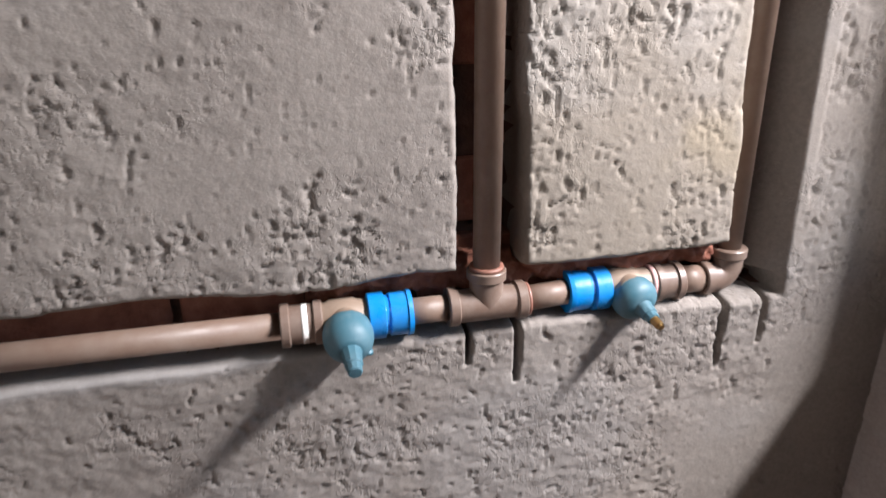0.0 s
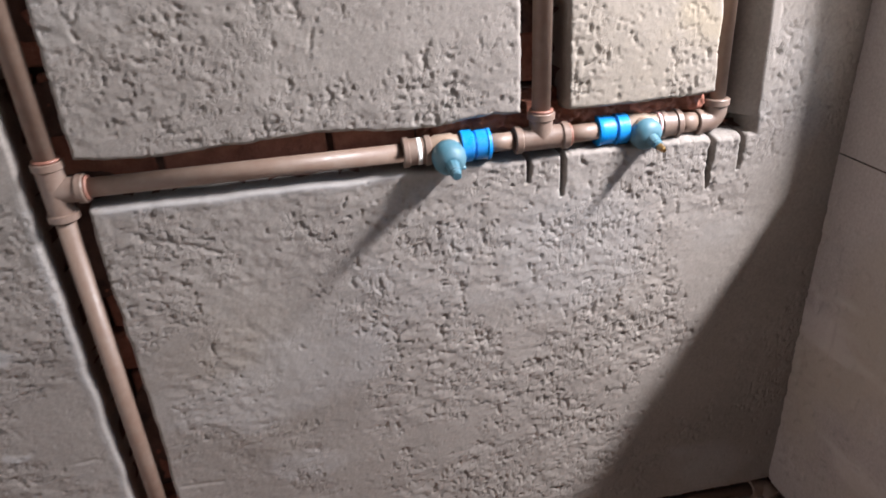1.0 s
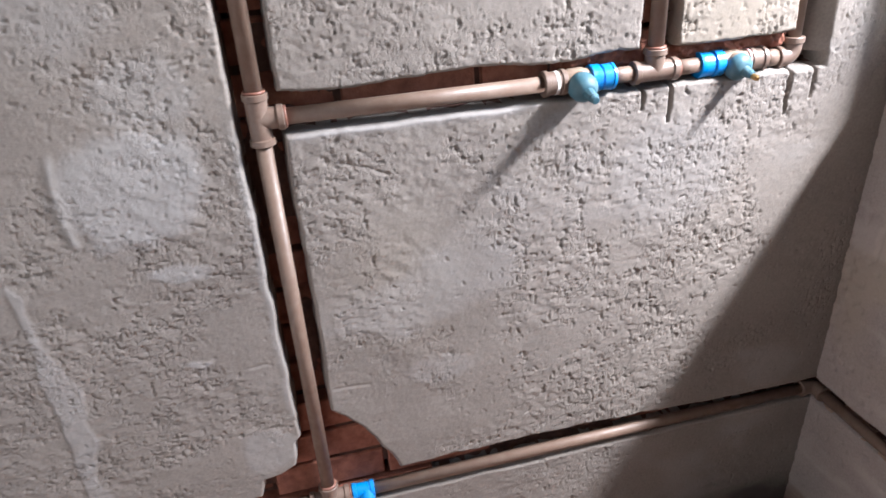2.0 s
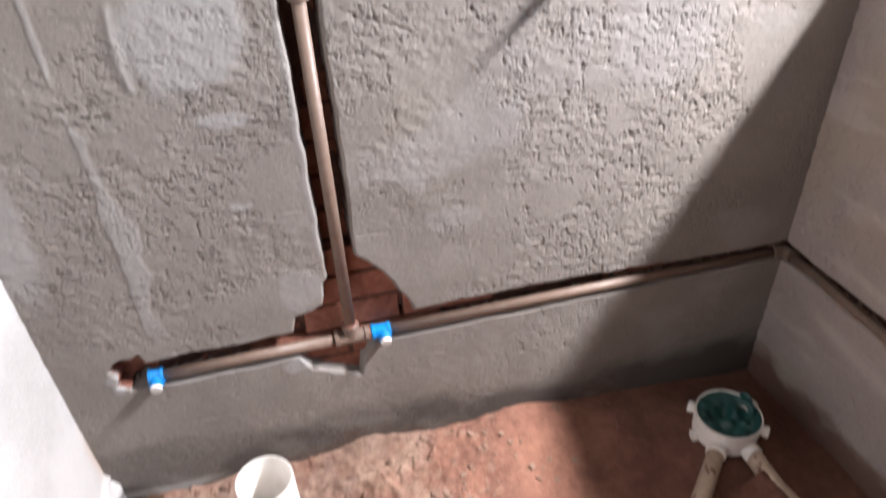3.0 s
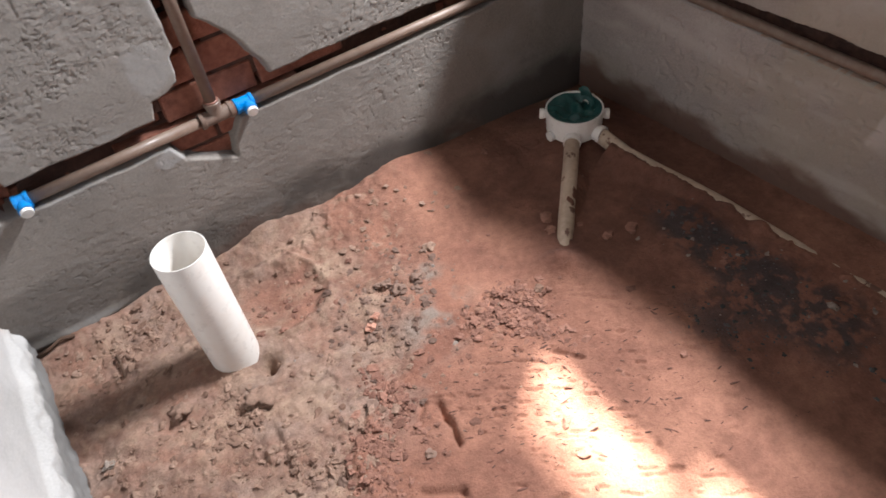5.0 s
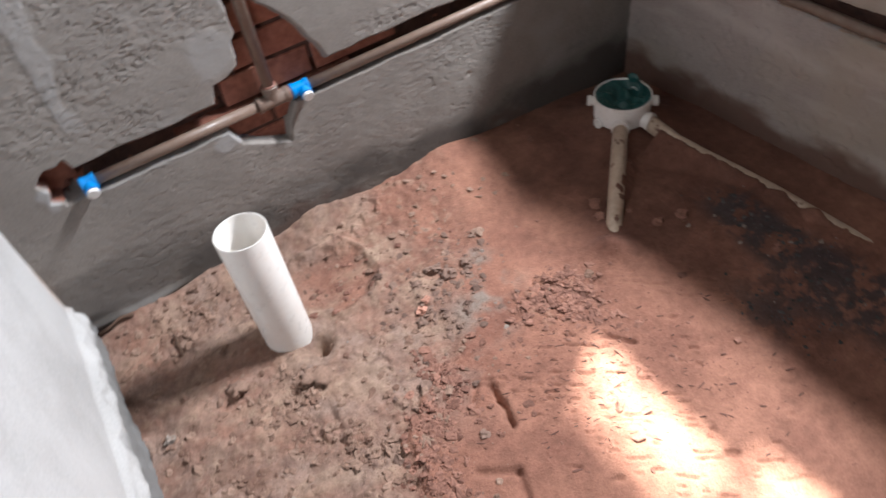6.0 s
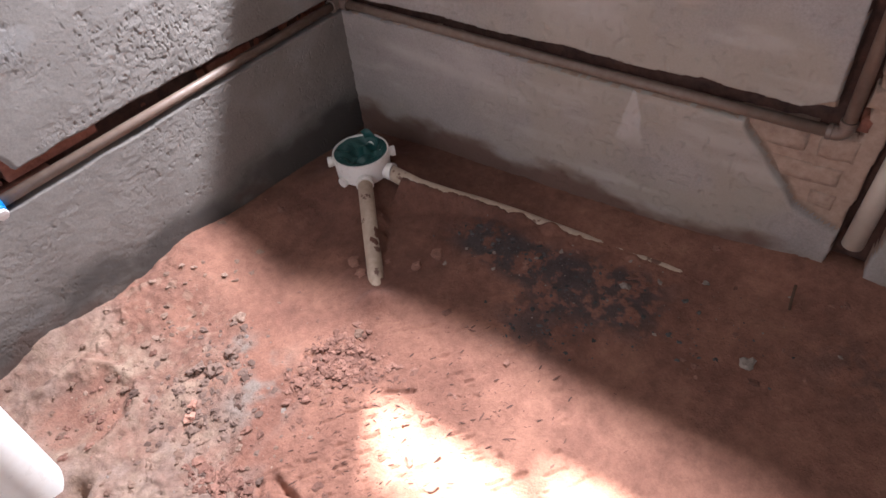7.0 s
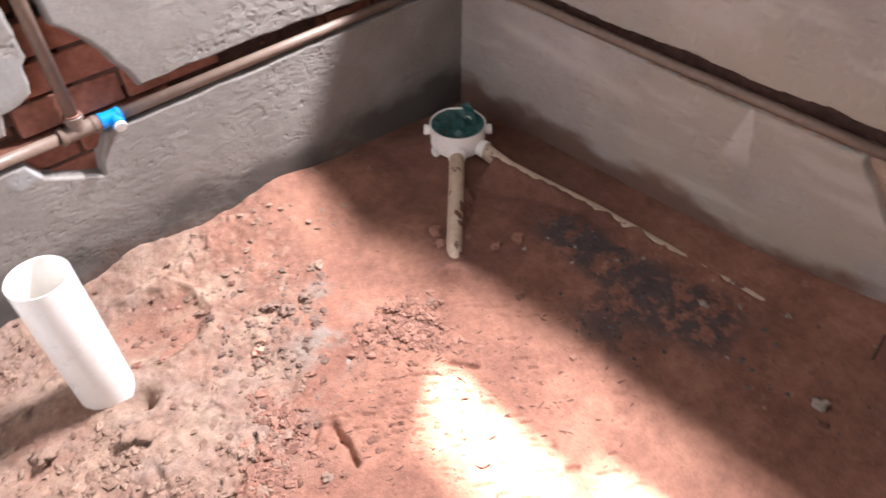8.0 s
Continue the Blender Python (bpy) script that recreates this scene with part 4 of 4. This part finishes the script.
w1 = Vector((math.cos(radians(AIM1)), math.sin(radians(AIM1)), 0))
w2 = Vector((math.cos(radians(AIM2)), math.sin(radians(AIM2)), 0))
waste_pipe([DR + w1 * 0.078 + EZ * 0.094, DR + w1 * 0.22 + EZ * 0.063, DR + w1 * 0.33 + EZ * 0.037, DR + w1 * 0.440 + EZ * 0.008], 0.0190, "soil-caked pale waste pipe sinking into the earth")
waste_pipe([DR + w2 * 0.078 + EZ * 0.090, DR + w2 * 0.16 + EZ * 0.064, *[Vector((float(np.interp(y, RUN_Y, RUN_X)), y, float(np.interp(y, RUN_Y, RUN_Z)))) for y in (-0.45, -0.53, -0.62, -0.72, -0.82, -0.92, -1.03)], Vector((-0.11, -1.25, -0.04))], 0.0200, "pale waste pipe half buried along the wall")
vent = tagged(part("waste_pipe", lathe([(0, 0.017), (0, 0.0200), (0.46, 0.0200), (0.46, 0.017)], (0.012, -1.316, 0.115), (0.014, -1.340, 0.6), 24), M_VENT), "pale upright waste pipe in a wall chase", "pipe")


# ---- loose stones ----
def lump(seed, r, squash=0.7, cuts=1):
    bm = bmesh.new()
    bmesh.ops.create_icosphere(bm, subdivisions=cuts, radius=r)
    off = Vector((seed * 7.31, seed * 3.17, seed * 1.93))
    for v in bm.verts:
        d = v.co.normalized()
        v.co *= 1 + 0.85 * noise.noise(d * 1.3 + off) + 0.45 * noise.noise(d * 3.1 + off)
        v.co.z *= squash
    return bm


def stone(x, y, r, mat_, label, seed, squash=0.7):
    ob = tagged(part("stone", lump(seed, r, squash, 3 if r > 0.017 else 2), mat_, smooth=r > 0.017), label, "stone", "loose stones")
    ob.matrix_world = pose(x, y, ground(x, y) + r * squash * 0.45, random.uniform(-20, 20), random.uniform(-20, 20), random.uniform(0, 360))
    return ob


for k, (x, y, r, m_, label) in enumerate((
        (-1.527, -0.345, 0.014, M_STONE, "pale rounded pebble beside the pale wall"),
        (-0.743, -0.285, 0.017, M_TAN, "tan angular stone on the clay"),
        (-0.966, -0.386, 0.014, M_SHARD, "pinkish brick shard among crumbs"),
        (-0.948, -0.372, 0.011, M_SHARD, "small pink brick shard among crumbs"),
        (-0.938, -0.322, 0.012, M_RUBBLE, "dark brown lump among cement crumbs"),
        (-0.880, -0.310, 0.014, M_RUBBLE, "grey-brown cement lump on the floor"),
        (-0.820, -0.340, 0.016, M_RUBBLE, "grey-brown cement lump on the floor"),
        (-0.288, -1.236, 0.016, M_STONE, "pale grey stone on dark clay"),
        (-0.225, -0.955, 0.012, M_STONE, "pale grey stone in dark grit"),
        (-0.357, -0.546, 0.018, M_CLOD, "reddish clay lump on the floor"),
        (-0.415, -0.530, 0.015, M_CLOD, "reddish clay lump on the floor"),
        (-0.480, -0.395, 0.017, M_CLOD, "reddish clay lump on the floor"),
        (-0.500, -0.430, 0.014, M_CLOD, "reddish clay lump on the floor"),
        (-0.128, -1.095, 0.008, M_STONE, "small white stone on dark clay"),
        (-1.232, -0.402, 0.030, M_TAN, "flat tan clod beside the soil pipe"),
        (-1.372, -0.330, 0.022, M_TAN, "tan clod on the clay"),
        (-1.065, -0.555, 0.013, M_RUBBLE, "dark brown lump on the crumbs"),
        (-0.868, -0.345, 0.019, M_RUBBLE, "grey-brown cement lump on the floor"),
        (-0.896, -0.300, 0.012, M_RUBBLE, "grey-brown cement lump on the floor"),
        (-0.985, -0.410, 0.013, M_RUBBLE, "flat brown cement lump on the floor"),
        (-1.470, -0.520, 0.013, M_TAN, "tan clod beside the pale wall"),
        (-1.260, -0.520, 0.012, M_TAN, "tan clod on the trodden floor"))):
    stone(x, y, r * 0.85, m_, label, k + 1, 0.55)


def scatter(name, mat_, spots, count, small, big, seed, label, long=1.0):
    """Countless crumbs, gathered round spots (x, y, spread x, spread y, weight), as one piece of stuff."""
    rng = random.Random(seed)
    base = []
    for s in range(16):
        b = lump(s + seed, 1.0, 0.7, 1 + s // 8)
        base.append((np.array([v.co[:] for v in b.verts]), [[v.index for v in f.verts] for f in b.faces]))
        b.free()
    co, faces, n = [], [], 0
    total = sum(s[4] for s in spots)
    for _ in range(count):
        pick = rng.random() * total
        for x, y, sx, sy, w in spots:
            pick -= w
            if pick <= 0:
                break
        px, py = rng.gauss(x, sx), rng.gauss(y, sy)
        if not (WEST + 0.03 < px < -0.02 and -1.7 < py < -0.01) or (Vector((px, py, 0)) - WC).length < 0.055:
            continue
        r = small + (big - small) * rng.random() ** 5
        pts, fs = rng.choice(base[8:] if r > 0.0035 else base[:8])
        turn = np.array(Euler((rng.uniform(-.4, .4), rng.uniform(-.4, .4), rng.uniform(0, 6.3) if long == 1 else rng.gauss(-0.6, 0.5))).to_matrix())
        co.append((pts * (r * long * rng.uniform(0.6, 1.6), r, r * rng.uniform(0.4, 0.8))) @ turn.T + (px, py, ground(px, py) - r * 0.05))
        faces += [[i + n for i in f] for f in fs]
        n += len(pts)
    me = bpy.data.meshes.new(name)
    me.from_pydata(np.concatenate(co).tolist(), [], faces)
    me.materials.append(mat_)
    return tagged(link(name, me), label, "debris", kind="stuff")


scatter("clay_crumbs", M_CLOD, [(-1.15, -0.74, 0.022, 0.06, 3), (-1.03, -0.575, 0.018, 0.045, 2.5), (-1.10, -0.635, 0.022, 0.03, 2), (-0.70, -0.53, 0.02, 0.03, 1.5), (-1.21, -0.92, 0.022, 0.09, 2), (-0.74, -0.55, 0.05, 0.03, 3.5), (-0.69, -0.60, 0.03, 0.05, 1.5),
                                (-0.80, -0.70, 0.15, 0.2, 1), (-0.5, -0.5, 0.2, 0.2, 0.6), (-0.2, -1.2, 0.1, 0.2, 0.5), (-1.05, -0.22, 0.05, 0.04, 0.8)], 2800, 0.0010, 0.0100, 5, "crumbs of red clay over the floor")
scatter("dry_crumbs", M_TAN, [(-1.25, -0.40, 0.20, 0.25, 4), (-1.35, -0.75, 0.15, 0.22, 4), (-1.35, -0.12, 0.12, 0.06, 2), (-0.9, -0.15, 0.15, 0.07, 1.2), (-1.50, -0.45, 0.04, 0.12, 1.5), (-1.0, -0.45, 0.12, 0.1, 1), (-1.30, -0.42, 0.05, 0.05, 1.5), (-1.22, -0.60, 0.05, 0.04, 1.5), (-1.46, -0.62, 0.04, 0.10, 2), (-1.40, -0.09, 0.06, 0.03, 2)],
        3200, 0.0010, 0.0105, 7, "dry brown crumbs of soil over the floor")
scatter("cement_crumbs", M_RUBBLE, [(-0.94, -0.37, 0.05, 0.05, 4), (-0.83, -0.33, 0.05, 0.06, 3), (-0.86, -0.48, 0.04, 0.05, 1), (-1.05, -0.60, 0.10, 0.10, 1)], 640, 0.0009, 0.0100, 9, "grey-brown crumbs of cement over the clay")
scatter("clay_slivers", M_SLIVER, [(-0.78, -0.68, 0.06, 0.05, 2), (-0.66, -0.72, 0.08, 0.06, 2), (-0.60, -0.90, 0.07, 0.09, 1.5), (-0.86, -0.76, 0.05, 0.05, 1.5), (-0.74, -0.58, 0.08, 0.04, 1.5), (-0.92, -0.70, 0.06, 0.06, 1.5), (-0.72, -0.85, 0.08, 0.07, 2)], 420, 0.0009, 0.0026, 17,
        "thin slivers of clay over the smooth floor", 4.5)
scatter("dark_grit", M_CHAR, [(-0.25, -0.68, 0.03, 0.07, 2), (-0.30, -0.90, 0.06, 0.08, 3), (-0.42, -0.84, 0.03, 0.05, 1.2), (-0.25, -1.15, 0.06, 0.06, 0.6)], 500, 0.0012, 0.006, 13, "dark grit spilled on the clay")

scatter("pale_grit", M_STONE, [(-0.25, -0.68, 0.05, 0.09, 2), (-0.28, -0.92, 0.07, 0.09, 3), (-0.16, -1.15, 0.06, 0.12, 1.5), (-0.9, -0.45, 0.15, 0.12, 2), (-1.25, -0.6, 0.12, 0.15, 1)], 150, 0.0010, 0.0055, 19, "small pale bits of stone strewn on the clay")


def twig(points, r, label):
    """A thin bent stick that tapers to one end."""
    bm = tube(points, r, 7)
    tagged(part("twig", bm, M_TWIG), label, "twig", "twigs on the floor")


twig([(x, y, ground(x, y) + 0.004 + z) for x, y, z in ((-1.572, -0.020, 0.002), (-1.545, -0.022, 0.004), (-1.515, -0.018, 0.006), (-1.490, -0.020, 0.0))], 0.0042, "dark brown stick lying in the wall corner")
twig([(x, y, ground(x, y) + 0.003 + z) for x, y, z in ((-1.437, -0.105, 0.008), (-1.436, -0.135, 0.004), (-1.440, -0.165, 0.0))], 0.0028, "thin dark twig lying on the clay")
twig([(-0.118, -1.262, ground(-0.118, -1.262) - 0.01), (-0.112, -1.258, ground(-0.118, -1.262) + 0.022), (-0.105, -1.255, ground(-0.118, -1.262) + 0.058)], 0.0030, "thin pale-dusted twig standing in the clay")

# ---- bricks laid bare in the chases and patches ----
BRICKS = {}


def brick(parent, place, size, mat_, turn=0.0):
    key = (tuple(round(s, 3) for s in size), mat_.name)
    if key not in BRICKS:
        b = box([-s / 2 for s in size], [s / 2 for s in size])
        bmesh.ops.bevel(b, geom=b.edges[:], offset=0.0025, segments=1, affect='EDGES')
        me_ = bpy.data.meshes.new("brick")
        b.to_mesh(me_)
        b.free()
        me_.materials.append(mat_)
        BRICKS[key] = me_
    ob = link("brick", BRICKS[key], parent)
    ob.matrix_world = pose(*place, turn, 0, 0) if size[0] > size[1] else pose(*place, 0, turn, 0)
    return ob


rb = random.Random(3)
BL, BH = 0.198, 0.061
for row in range(-1, 24):
    z = 0.271 + row * (BH + 0.009)
    for col in range(0, 9):
        x = -1.639 + col * (BL + 0.009) + (0.09 if row % 2 else 0.0)
        in_patch = 0.25 < z < 0.58 and -1.20 < x < -0.80
        in_slot = abs(x - RISER_X) < 0.13 or abs(x - MIX_X) < 0.13 or abs(x + 0.18) < 0.13 or abs(z - UPPER_Z) < 0.055 or abs(z - LOWER_Z) < 0.055
        if in_patch:
            brick(wall_north, (x, 0.059 + rb.uniform(-0.004, 0.004), z), (BL, 0.074, BH), M_BRICK, rb.uniform(-0.5, 0.5))
        elif in_slot and x < -0.05:
            brick(wall_north, (x, (0.076 if abs(z - UPPER_Z - 0.02) < 0.05 and x > -0.85 else 0.088) + rb.uniform(-0.004, 0.004), z), (BL, 0.070, BH), M_BRICK, rb.uniform(-0.5, 0.5))


def broken_brick(parent, y0, y1, z0, z1, front, mat_, seed):
    """A brick of the east wall hacked back to an uneven face and uneven ends."""
    ny, nz = 13, 7
    yy, zz = np.meshgrid(np.linspace(y0, y1, ny), np.linspace(z0, z1, nz))
    a, b = (yy - y0) / (y1 - y0) * 2 - 1, (zz - z0) / (z1 - z0) * 2 - 1
    yy = yy + 0.014 * (fractal(yy, zz, 0.03, 0.03, seed, 2) - 0.5) * np.abs(a)
    zz = zz + 0.007 * (fractal(yy, zz, 0.03, 0.03, seed + 1, 2) - 0.5) * np.abs(b)
    rim = np.maximum(np.abs(a), np.abs(b)) > 0.99
    xx = front + 0.004 + 0.016 * (fractal(yy, zz, 0.04, 0.03, seed + 2, 3) - 0.5) + 0.045 * rim
    me_ = relief_mesh("brick", np.stack((xx, yy, zz), -1)[:, ::-1], [mat_])
    return link("brick", me_, parent)


for k, (y0, y1, z0, z1, front, m_) in enumerate((
        (-1.191, -1.030, 0.278, 0.349, 0.014, M_BRICK_PALE), (-1.268, -1.193, 0.277, 0.345, 0.015, M_BRICK_PALE),
        (-1.268, -1.075, 0.217, 0.276, 0.015, M_BRICK_PALE), (-1.262, -1.205, 0.168, 0.215, 0.014, M_BRICK_PALE), (-1.202, -1.130, 0.160, 0.214, 0.024, M_BRICK),
        (-1.272, -1.243, 0.352, 0.395, 0.018, M_BRICK), (-1.290, -1.245, 0.402, 0.455, 0.012, M_BRICK_PALE), (-1.330, -1.247, 0.462, 0.530, 0.012, M_BRICK_PALE),
        (-1.430, -1.352, 0.180, 0.265, 0.014, M_BRICK_PALE), (-1.430, -1.356, 0.270, 0.350, 0.014, M_BRICK_PALE), (-1.430, -1.350, 0.355, 0.470, 0.016, M_BRICK_PALE))):
    broken_brick(wall_east, y0, y1, z0, z1, front, m_, 700 + 5 * k)
